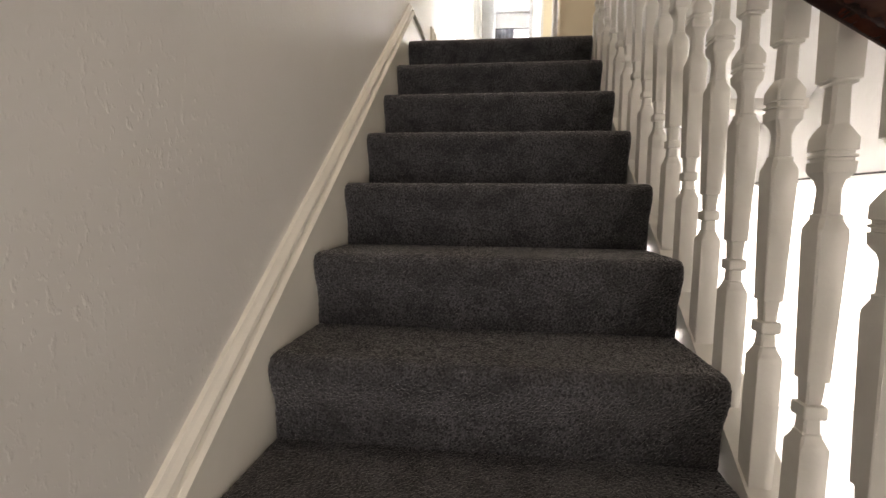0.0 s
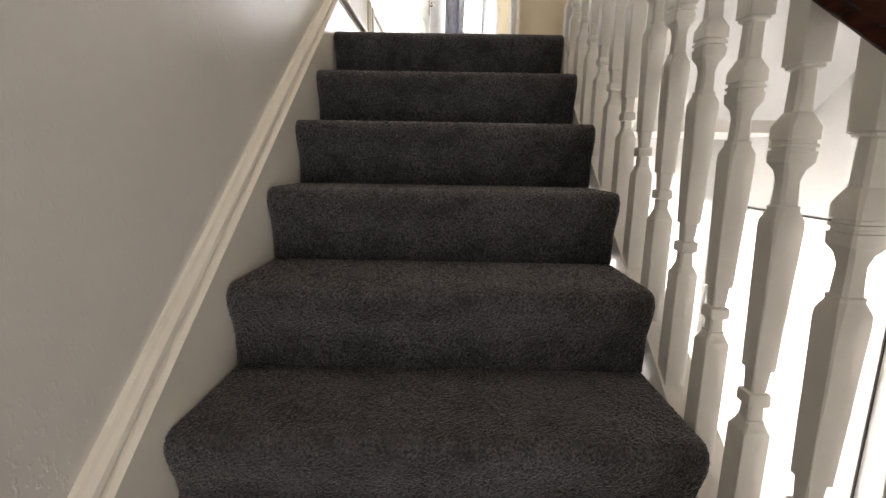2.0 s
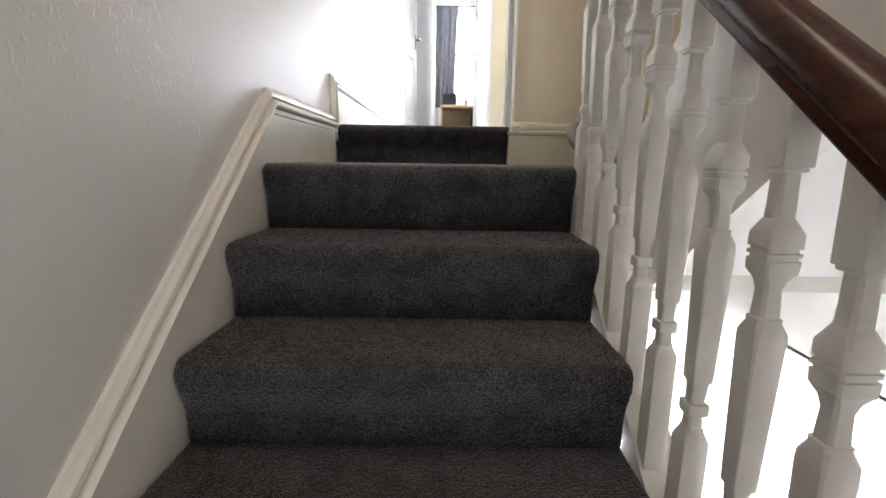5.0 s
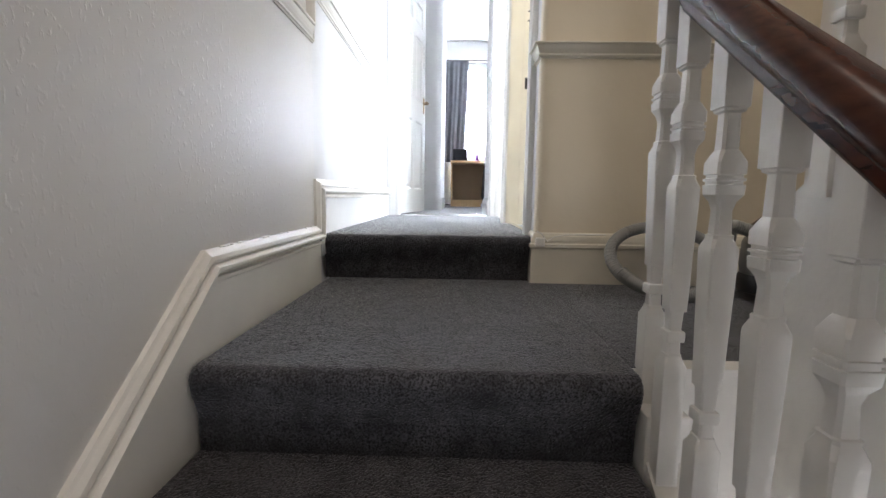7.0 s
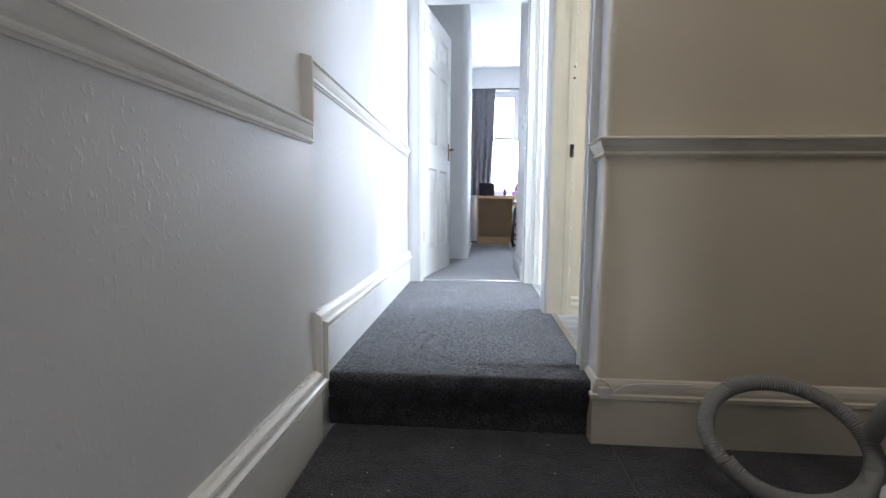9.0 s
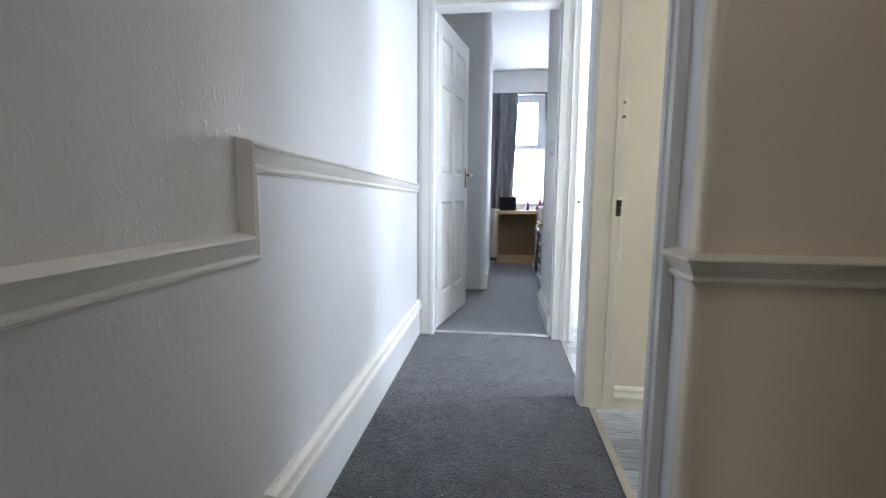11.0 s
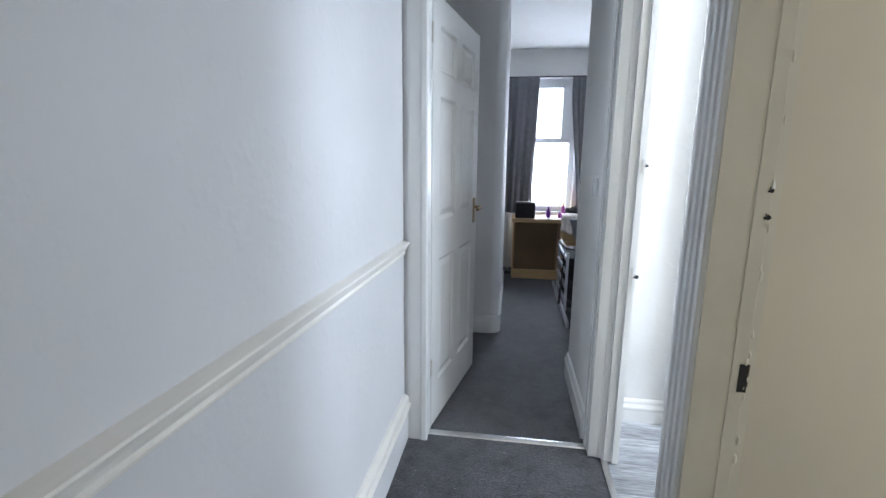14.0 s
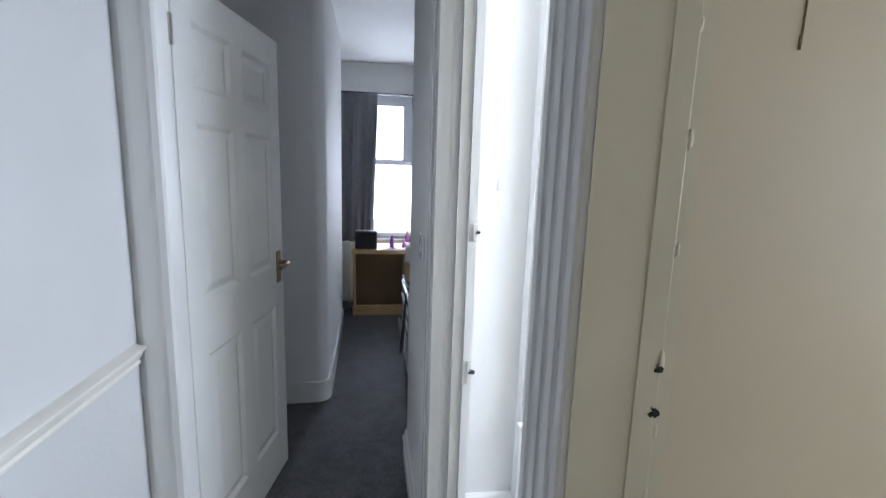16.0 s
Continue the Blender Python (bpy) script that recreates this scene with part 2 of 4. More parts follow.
def pile(profile, x0, x1, cell=0.0031, rough=0.0014, seed=1, body=True):
    """Carpet pile: a fine uneven skin over the upper outline of a profile, rounded at both ends, on a plain body."""
    rng = np.random.default_rng(seed)
    line = np.array(profile[:-1] if body else profile, float)
    seg = np.hypot(*np.diff(line, axis=0).T)
    run = np.concatenate([[0], np.cumsum(seg)])
    n = max(2, int(run[-1] / cell))
    at = np.linspace(0, run[-1], n + 1)
    yz = np.stack([np.interp(at, run, line[:, k]) for k in (0, 1)], 1)
    tan = np.gradient(yz, axis=0)
    tan /= np.linalg.norm(tan, axis=1)[:, None]
    nor = np.stack([-tan[:, 1], tan[:, 0]], 1)
    m = max(2, int((x1 - x0) / cell))
    xs = np.linspace(x0, x1, m + 1)
    d = np.minimum(xs - x0, x1 - xs)
    r = 0.012
    sink = np.where(d < r, r - np.sqrt(np.maximum(0, r * r - (r - d) ** 2)), 0)
    bumps = rng.normal(0, rough * 0.55, (n + 1, m + 1))
    off = bumps - sink[None, :]
    jx = rng.uniform(-0.3, 0.3, (n + 1, m + 1)) * cell
    jx[:, 0] = jx[:, -1] = 0
    co = np.empty((n + 1, m + 1, 3))
    co[:, :, 0] = xs[None, :] + jx
    co[:, :, 1] = yz[:, 0, None] + nor[:, 0, None] * off
    co[:, :, 2] = yz[:, 1, None] + nor[:, 1, None] * off
    idx = np.arange((n + 1) * (m + 1)).reshape(n + 1, m + 1)
    faces = np.stack([idx[:-1, :-1], idx[:-1, 1:], idx[1:, 1:], idx[1:, :-1]], -1).reshape(-1, 4)
    me = bpy.data.meshes.new("carpet")
    me.from_pydata(co.reshape(-1, 3).tolist(), [], faces.tolist())
    bm = bmesh.new()
    bm.from_mesh(me)
    bpy.data.meshes.remove(me)
    if body:
        cy = sum(p for p, _ in profile) / len(profile)
        cz = sum(q for _, q in profile) / len(profile)
        small = [(y - 0.006 * np.sign(y - cy), z - 0.006 * np.sign(z - cz)) for y, z in profile]
        prism(small, "x", x0 + 0.003, x1 - 0.003, bm)
    return bm


stairs = tagged(new("staircase"), "flight of stairs carpeted in dark charcoal pile", "staircase", kind="structure")
flights = [mesh_of("carpeted_step", pile(step_profile(0, 0, GOING + 0.06), -0.005, W + 0.006, seed=3 + k), CARPET) for k in range(4)]
for k in range(1, 13):
    ob = new("carpeted_step", flights[k % 4])
    ob.parent = stairs
    ob.matrix_world = pose(0, YL - k * GOING, -k * RISE)
landing_profile = step_profile(YL, 0.0, YS + 0.03 - YL)
structure("floor_landing", pile(landing_profile, 0.0, 0.9, 0.0031, 0.0007, seed=11), CARPET, "dark charcoal carpeted landing")
structure("floor_landing_side", pile([(3.15, -0.001), (YS + 0.03, -0.001)], 0.888, XR + 0.012, 0.0031, 0.0007, 13, False), CARPET, "dark charcoal carpeted landing by the banister")
structure("floor_landing_boards", boxes((0.9, 3.15, -0.2, XR, YS + 0.03, -0.006)), CARPET, "boards under the landing carpet")
structure("floor_corridor", pile(step_profile(YS, ZC, YD + 0.05 - YS, ZC), XW + 0.008, X0 + 0.008, 0.0034, 0.0009, seed=12), CARPET, "charcoal carpeted corridor one step up")

# raking string on the long wall, its top moulding, and the level skirting of the landing
def rake(y):
    return (y - YL) * SLOPE


YK, ZK = 3.183, 0.220              # where the raking moulding turns level


def string_top(y):
    return ZK + 0.774 * (y - YK)


structure("stair_string", prism([(-0.2, string_top(-0.2) - 0.094), (YK, ZK - 0.076), (YS - 0.055, ZK - 0.074), (YS - 0.055, -0.2), (YL, -0.25), (-0.2, rake(-0.2) - 0.4)],
                                "x", XW - 0.002, -0.003), CREAM, "cream gloss string board along the stairs")
MOULD = [(0, -0.076), (0.020, -0.076), (0.024, -0.072), (0.024, -0.064), (0.016, -0.061), (0.016, -0.056), (0.030, -0.053), (0.036, -0.047), (0.036, -0.040), (0.028, -0.034),
         (0.017, -0.032), (0.017, -0.027), (0.026, -0.024), (0.024, -0.014), (0.016, -0.006), (0.012, 0), (0, 0)]
ROOT = XW - 0.002


def wall_rail(profile, pts, root, side=1, bm=None):
    """A moulding on a wall of constant x, carried through (y, z) points with mitred turns."""
    bm = bm or bmesh.new()
    dirs = [(Vector(b) - Vector(a)).normalized() for a, b in zip(pts, pts[1:])]
    rings = []
    for i, p in enumerate(pts):
        u = [Vector((-d.y, d.x)) for d in (dirs[max(i - 1, 0)], dirs[min(i, len(dirs) - 1)])]
        up = (u[0] + u[1]) / (1 + u[0].dot(u[1]))
        rings.append([bm.verts.new((root + side * a, p[0] + up.x * b, p[1] + up.y * b)) for a, b in profile])
    n = len(profile)
    for r, s in zip(rings, rings[1:]):
        for i in range(n):
            bm.faces.new((r[i], r[(i + 1) % n], s[(i + 1) % n], s[i]))
    bm.faces.new(rings[0]), bm.faces.new(rings[-1])
    bmesh.ops.recalc_face_normals(bm, faces=bm.faces)
    return bm


YB = 3.976
structure("string_moulding", wall_rail(MOULD, [(-0.2, string_top(-0.2)), (YK, ZK), (YB, ZK), (YB, 0.402), (YD - 0.012, 0.402)], ROOT), CREAM, "cream gloss moulding on top of the string board and skirting")
structure("baseboard_corridor", boxes((XW - 0.002, YB + 0.03, 0.1, -0.003, YD - 0.012, 0.329)), WHITE, "white gloss skirting board")


def skirting(name, x_or_y, a, b, z, high, side, mat, label, axis="y"):
    """Moulded skirting with its foot at z. side: +1 where it faces up the axis it stands on."""
    s = side
    prof = [(0, 0), (0.018, 0), (0.018, high - 0.055), (0.022, high - 0.05), (0.022, high - 0.04), (0.014, high - 0.025), (0.012, high - 0.012), (0.006, high - 0.003), (0, high)]
    prof = [(x_or_y + s * p, z + q) for p, q in prof]
    return structure(name, prism(prof, axis, a, b), mat, label)


# dado rails


RAILP = [(0.0, -0.060), (0.006, -0.060), (0.008, -0.056), (0.013, -0.054), (0.014, -0.049), (0.011, -0.046), (0.009, -0.043), (0.014, -0.036), (0.019, -0.027), (0.022, -0.018), (0.023, -0.014), (0.030, -0.013), (0.032, -0.009), (0.030, -0.005), (0.020, -0.002), (0.0, 0.002)]
structure("trim_dado", wall_rail(RAILP, [(2.6, 0.966), (3.933, 0.966), (3.933, 1.144), (YD - 0.015, 1.106)], XW - 0.001), CREAM, "cream dado rail stepping up from landing to corridor")
def plan_rail(profile, pts, bm=None):
    """A moulding (out, z) carried round the walls through plan points, with mitred corners."""
    bm = bm or bmesh.new()
    dirs = [(Vector(b) - Vector(a)).normalized() for a, b in zip(pts, pts[1:])]
    rings = []
    for i, p in enumerate(pts):
        u = [Vector((-d.y, d.x)) for d in (dirs[max(i - 1, 0)], dirs[min(i, len(dirs) - 1)])]
        out = (u[0] + u[1]) / (1 + u[0].dot(u[1]))
        rings.append([bm.verts.new((p[0] + out.x * a, p[1] + out.y * a, z)) for a, z in profile])
    n = len(profile)
    for r, s in zip(rings, rings[1:]):
        for i in range(n):
            bm.faces.new((r[i], r[(i + 1) % n], s[(i + 1) % n], s[i]))
    bm.faces.new(rings[0]), bm.faces.new(rings[-1])
    bmesh.ops.recalc_face_normals(bm, faces=bm.faces)
    return bm


CORNER = [(XR, YS - 0.005), (X0, YS - 0.005), (X0, 4.158)]
structure("trim_dado_landing", plan_rail([(a, 0.932 + b) for a, b in RAILP], CORNER), POST, "cream dado rail round the landing corner")
SKIRT = [(0, 0), (0.018, 0), (0.018, 0.141), (0.023, 0.146), (0.023, 0.158), (0.016, 0.162), (0.016, 0.172), (0.012, 0.188), (0.006, 0.200), (0, 0.204)]
structure("baseboard_landing", plan_rail(SKIRT, CORNER), POST, "cream gloss moulded skirting on the landing")


# ---- balustrade ----
def ring(bm, z, h, c):
    pts = [(h, -h + c), (h, h - c), (h - c, h), (-h + c, h), (-h, h - c), (-h, -h + c), (-h + c, -h), (h - c, -h)]
    return [bm.verts.new((x, y, z)) for x, y in pts]


SP = [(-0.12, 23, 1), (0.150, 23, 1), (0.156, 21, 3), (0.168, 16, 3), (0.172, 16, 3), (0.174, 14, 3), (0.198, 13, 3), (0.200, 18, 2), (0.203, 19, 2), (0.218, 19, 2), (0.221, 18, 2),
      (0.223, 13, 3), (0.262, 14.5, 2), (0.263, 18, 1), (0.50, 24, 3), (0.512, 24, 4), (0.528, 18, 5), (0.534, 18, 4), (0.536, 15, 4), (0.575, 13.5, 4), (0.590, 17, 4), (0.602, 24, 3),
      (0.618, 25, 3), (0.619, 22, 3), (0.624, 22, 3), (0.625, 25, 3), (0.629, 25, 3), (0.630, 22, 3), (0.635, 22, 3), (0.636, 25, 3), (0.655, 25, 3), (0.672, 18, 5), (0.676, 15, 4), (0.735, 14, 4),
      (0.738, 19, 3), (0.742, 19, 2), (0.744, 22, 1), (0.86, 23, 1)]


def spindle_mesh():
    bm = bmesh.new()
    last = None
    for z, h, c in SP:
        r = ring(bm, z * 0.893, h * 0.00087, max(c, 1) * 0.0010)
        if last:
            for i in range(8):
                bm.faces.new((last[i], last[(i + 1) % 8], r[(i + 1) % 8], r[i]))
        else:
            bm.faces.new(r)
        last = r
    bm.faces.new(last)
    bmesh.ops.recalc_face_normals(bm, faces=bm.faces)
    return mesh_of("spindle", bm, SPINDLE, 25)


XB = 0.93


def rail_low(y):
    return 0.09 + 0.77 * (y - 2.3)


banister = thing("banister", "white turned-spindle banister with dark mahogany handrail", "banister")
spindle = spindle_mesh()
for y in [2.0735 + GOING / 2 * i for i in range(-17, 9)] + [3.137]:
    ob = new("spindle", spindle)
    ob.parent = banister
    ob.matrix_world = pose(XB, y, rail_low(y) - 0.757)
structure("stair_string_outer", prism([(-0.2, rail_low(-0.2) - 0.84), (3.14, rail_low(3.14) - 0.84), (3.14, -0.36), (-0.2, rail_low(-0.2) - 1.12)], "x", W + 0.012, 0.985), SPINDLE,
          "white gloss outer string carrying the spindles")
RAIL = [(-0.020, -0.004), (0.020, -0.004), (0.026, 0.004), (0.026, 0.014), (0.031, 0.02), (0.036, 0.032), (0.034, 0.046), (0.024, 0.058), (0.010, 0.064),
        (-0.010, 0.064), (-0.024, 0.058), (-0.034, 0.046), (-0.036, 0.032), (-0.031, 0.02), (-0.026, 0.014), (-0.026, 0.004)]
path, ups = [], []
for i in range(30):
    y = -0.1 + (3.05 + 0.1) * i / 29
    path.append((XB, y, rail_low(y))), ups.append(Vector((0, -0.77, 1)))
cx, cy, rr = 1.035, 3.085, 0.105
z0 = rail_low(3.05)
for i in range(1, 13):
    a = math.pi * (1 - i / 12)
    path.append((cx + rr * math.cos(a), cy + rr * math.sin(a), z0 + 0.06 + 0.16 * i / 12)), ups.append(Vector((0, 0, 1)))
for i in range(1, 16):
    y = cy - 0.15 * i
    path.append((cx + rr, y, z0 + 0.22 + 0.95 * 0.15 * i)), ups.append(Vector((0, 0.9, 1)))
part("handrail", sweep(RAIL, path, ups), MAHOGANY, banister, "polished dark mahogany handrail", 40)

# second flight, rising back over the well
X2 = 1.15
flight = tagged(new("upper_staircase"), "upper flight of stairs with cream string and charcoal carpet", "staircase", kind="structure")
for k in range(1, 13):
    y = 3.12 - (k - 1) * GOING
    prof = [(2 * y - p, q) for p, q in step_profile(y, k * RISE, GOING + 0.03)]
    part("carpeted_step", prism(prof, "x", X2 + 0.05, XR - 0.002), CARPET, flight, smooth=50)
S2 = RISE / GOING
part("string_board", prism([(3.16, 0.30), (3.16, -0.37), (3.11, -0.37), (0.5, -0.37 + 2.61 * S2), (0.5, 0.30 + 2.66 * S2)], "x", X2 + 0.0, X2 + 0.045), SPINDLE, flight, "cream string board")
part("soffit", prism([(3.11, -0.33), (0.5, -0.33 + 2.61 * S2), (0.5, -0.30 + 2.61 * S2), (3.11, -0.30)], "x", X2 + 0.045, XR), CEILING, flight, "white plaster soffit")
part("string_bead", prism([(3.11, -0.38), (0.5, -0.38 + 2.61 * S2), (0.5, -0.345 + 2.61 * S2), (3.11, -0.345)], "x", X2 - 0.012, X2 + 0.002), SPINDLE, flight)
for i in range(20):
    y = 3.02 - 0.1142 * i
    ob = new("spindle", spindle)
    ob.parent = banister
    ob.matrix_world = pose(X2 + 0.01, y, 0.36 + (3.16 - y) * S2 - 0.01)
structure("trim_landing_block", boxes((W + 0.008, 3.062, -0.36, 0.985, 3.16, -0.07), (0.90, 3.145, -0.2, 0.985, 3.28, -0.008), bevel=0.003), SPINDLE, "white block closing the string at the landing")
structure("trim_landing_edge", boxes((0.985, 3.10, -0.30, XR, 3.15, 0.012)), SPINDLE, "white fascia along the landing edge")
structure("trim_landing_bead", boxes((0.985, 3.085, -0.36, XR, 3.15, -0.30)), SPINDLE, "white moulding under the landing edge")
structure("ceiling_under_landing", boxes((0.0, 3.15, -0.36, XR, YS, -0.2)), CEILING, "white ceiling under the landing")

# ---- rooms ----
structure("floor_bedroom", boxes((-1.6, YD + 0.05, 0.0, 0.90, 6.5, ZC), (-1.6, 6.5, 0.0, 3.3, 9.45, ZC)), CARPET, "charcoal bedroom carpet")
structure("trim_threshold", prism([(YD + 0.03, ZC), (YD + 0.035, ZC + 0.005), (YD + 0.05, ZC + 0.008), (YD + 0.065, ZC + 0.005), (YD + 0.07, ZC)], "x", 0.075, 0.797), STEEL, "polished metal carpet threshold strip")
structure("wall_bedroom_right", boxes((0.80, YD + 0.11, 0.0, 0.90, 6.62, 2.75)), WALL, "white bedroom entrance wall")
structure("wall_bedroom_near", boxes((0.90, 6.5, 0.0, 3.4, 6.62, 2.75), (-1.7, YD, 0.0, -0.3, YD + 0.11, 2.75)), WALL, "white bedroom wall")
structure("wall_bedroom_sides", boxes((-1.8, YD, 0.0, -1.6, 9.6, 2.75), (3.3, 6.5, 0.0, 3.45, 9.6, 2.75)), WALL, "white bedroom wall")
WX0, WX1, WZ0, WZ1 = 0.40, 1.12, 0.87, 2.36
structure("wall_window", boxes((-1.8, 9.42, 0.0, WX0, 9.66, 2.75), (WX1, 9.42, 0.0, 3.45, 9.66, 2.75), (WX0, 9.42, 0.0, WX1, 9.66, WZ0), (WX0, 9.42, WZ1, WX1, 9.66, 2.75)),
          WALL, "white window wall of the bedroom")
structure("ceiling_bedroom", boxes((-1.8, YD, 2.665, 3.45, 9.66, 2.8)), CEILING, "white bedroom ceiling")
rc, pr = 0.07, []
for i in range(7):
    a = radians(-90 + 15 * i)
    pr.append((0.365 - rc + rc * math.cos(a), 7.21 + rc + rc * math.sin(a)))
structure("wall_bulge", prism([(-1.6, 7.21)] + pr + [(0.365, 8.7), (-1.6, 8.7)], "z", ZC - 0.1, 2.72), WALL, "white projecting wall with rounded corner", 40)
pr2 = [(x + (0.014 if i > 0 else 0.0), y - 0.014 * (1 - i / 6)) for i, (x, y) in enumerate(pr)]
structure("baseboard_bulge", prism([(-1.6, 7.196)] + pr2 + [(0.379, 8.7), (-1.6, 8.7)], "z", ZC, ZC + 0.13), WHITE, "white skirting round the projecting wall", 40)
skirting("baseboard_bedroom", 0.80, YD + 0.11, 6.62, ZC, 0.14, -1, WHITE, "white gloss bedroom skirting")

structure("wall_room_one", boxes((X1, 4.985, 0.0, 3.1, 5.04, 2.75)), ROOM_CREAM, "cream painted wall with knocked plaster")
structure("wall_room_one_near", boxes((X1, 4.165, 0.0, 3.1, 4.25, 2.75)), ROOM_CREAM, "cream painted wall")
structure("wall_room_one_end", boxes((3.0, 4.25, 0.0, 3.1, 4.975, 0.9), (3.0, 4.25, 2.2, 3.1, 4.975, 2.75), (3.0, 4.25, 0.9, 3.1, 4.3, 2.2)), ROOM_CREAM, "cream painted wall with a window")
structure("ceiling_side_rooms", boxes((X0, 4.165, 2.68, 3.1, 6.3, 2.8)), CEILING, "white ceiling")
skirting("baseboard_room_one", 4.985, X1, 3.0, ZC - 0.006, 0.09, -1, POST, "cream painted skirting", "x")
structure("wall_room_two", boxes((0.90, 6.16, 0.0, 2.6, 6.3, 2.75), (0.90, YD + 0.11, 0.0, 0.91, 6.16, 2.75)), WALL, "white washroom wall")
structure("wall_room_two_end", boxes((2.5, 5.04, 0.0, 2.6, 6.16, 1.0), (2.5, 5.04, 2.35, 2.6, 6.16, 2.75), (2.5, 5.95, 1.0, 2.6, 6.16, 2.35)), WALL, "white washroom wall with a window")
skirting("baseboard_room_two", 6.16, 0.91, 1.2, ZC - 0.006, 0.12, -1, WHITE, "white gloss skirting", "x")
structure("trim_boxing", boxes((1.2, 6.10, ZC - 0.006, 1.42, 6.165, 2.68), bevel=0.004), WHITE, "white boxed-in pipe casing")
structure("trim_boxing_ledge", boxes((1.185, 6.06, 0.60, 1.42, 6.10, 0.64), bevel=0.004), WHITE, "small white ledge")
structure("trim_screen_edge", boxes((1.212, 6.088, 0.64, 1.222, 6.099, 2.2)), NICKEL, "slim grey metal screen edge")

# hall below, with the bright room behind
structure("wall_hall_back", boxes((0.0, 3.6, ZH, 0.25, 3.7, -0.36), (1.62, 3.6, ZH, XR, 3.7, -0.36), (0.25, 3.6, -0.70, 1.62, 3.7, -0.36)), WALL, "white hall wall with an open doorway")
structure("wall_back_room", boxes((-0.3, 6.0, ZH, 2.03, 6.1, -0.3), (XR + 0.03, YS + 0.1, ZH, XR + 0.15, 6.0, -0.3), (-0.35, 3.7, ZH, -0.25, 6.0, -0.3)), WALL, "white wall of the room behind the hall")
structure("floor_back_room", boxes((-0.3, YS, ZH - 0.15, 2.03, 6.1, ZH)), VINYL, "pale floor of the back room")
structure("ceiling_back_room", boxes((-0.3, 3.7, -0.36, 2.03, 6.1, -0.2)), CEILING, "white ceiling of the back room")


# ---- joinery ----
def architrave(name, at, turn, high, mat, label, wide=0.085, deep=0.022, reeds=4):
    """Upright reeded door casing: its face looks to -y before the turn, its foot at the origin."""
    pts = [(0.0, 0.0), (0.0, -deep * 0.65)]
    if not reeds:
        pts += [(0.012, -deep * 0.75), (wide * 0.62, -deep * 0.8), (wide * 0.72, -deep), (wide * 0.92, -deep), (wide, -deep * 0.8)]
    for i in range(reeds):
        a = wide * (i + 0.08) / reeds
        b = wide * (i + 0.92) / reeds
        d = deep * (0.75 + 0.25 * (i % 2))
        pts += [(a, -d), (a + (b - a) * 0.5, -d - 0.003), (b, -d), (wide * (i + 0.96) / reeds, -d + 0.0035)]
    pts += [(wide, -deep * 0.6), (wide, 0.0)]
    ob = structure(name, prism(pts, "z", 0.0, high), mat, label)
    ob.matrix_world = pose(*at, 0, 0, turn)
    return ob


HEAD = 2.105
AW = "white gloss reeded door casing"
architrave("trim_casing_1", (0.0, YD, ZC), 0, HEAD - ZC + 0.085, WHITE, "white gloss door casing", 0.085, 0.022, 0)
architrave("trim_casing_2", (0.797, YD, ZC), 0, HEAD - ZC + 0.085, WHITE, "white gloss door casing", 0.058, 0.022, 0)
structure("trim_casing_head", boxes((0.085, YD - 0.022, HEAD, 0.797, YD, HEAD + 0.085), bevel=0.004), WHITE, AW)
structure("door_lining_bedroom", boxes((0.055, YD, ZC, 0.083, YD + 0.11, HEAD + 0.0), (0.797, YD, ZC, 0.815, YD + 0.11, HEAD), (0.055, YD, HEAD, 0.815, YD + 0.11, 2.16)), WHITE, "white gloss door lining")
structure("door_stop_bedroom", boxes((0.789, YD + 0.045, ZC, 0.797, YD + 0.075, HEAD), bevel=0.002), WHITE, "white gloss door stop")
# casings on the side wall, faces to -x
architrave("trim_casing_3", (X0, 4.25, ZC), -90, HEAD - ZC, WHITE, AW, 0.09, 0.024)
architrave("trim_casing_4", (X0 - 0.016, 5.062, ZC), -90, HEAD - ZC, WHITE, AW, 0.11, 0.024, 7)
structure("trim_post", boxes((X0 - 0.022, 4.95, ZC, X0 + 0.001, 5.06, HEAD)), POST, "cream painted post between the openings")
structure("door_lining_one", boxes((X0 - 0.02, 4.955, ZC - 0.01, X1, 4.972, HEAD)), POST, "cream gloss door lining")
structure("door_stop_one", boxes((0.90, 4.9535, ZC - 0.01, 0.929, 4.957, HEAD), bevel=0.001), POST, "cream gloss door stop")
structure("door_lining_two", boxes((0.858, 5.80, ZC, 0.918, 5.838, HEAD), (0.89, 5.788, ZC, 0.915, 5.80, HEAD)), WHITE, "white gloss door lining and stop")
structure("trim_casing_head_side", boxes((X0 - 0.022, 4.16, HEAD, X0, 5.83, HEAD + 0.085), (X0, 4.25, HEAD, X1, 5.83, 2.125)), WHITE, AW)
structure("trim_strip_one", boxes((0.845, 4.25, ZC - 0.002, 0.872, 4.938, ZC + 0.004), bevel=0.001), STEEL, "thin metal floor strip")
structure("trim_strip_two", boxes((0.845, 5.06, ZC - 0.002, 0.872, 5.80, ZC + 0.004), bevel=0.001), STEEL, "thin metal floor strip")


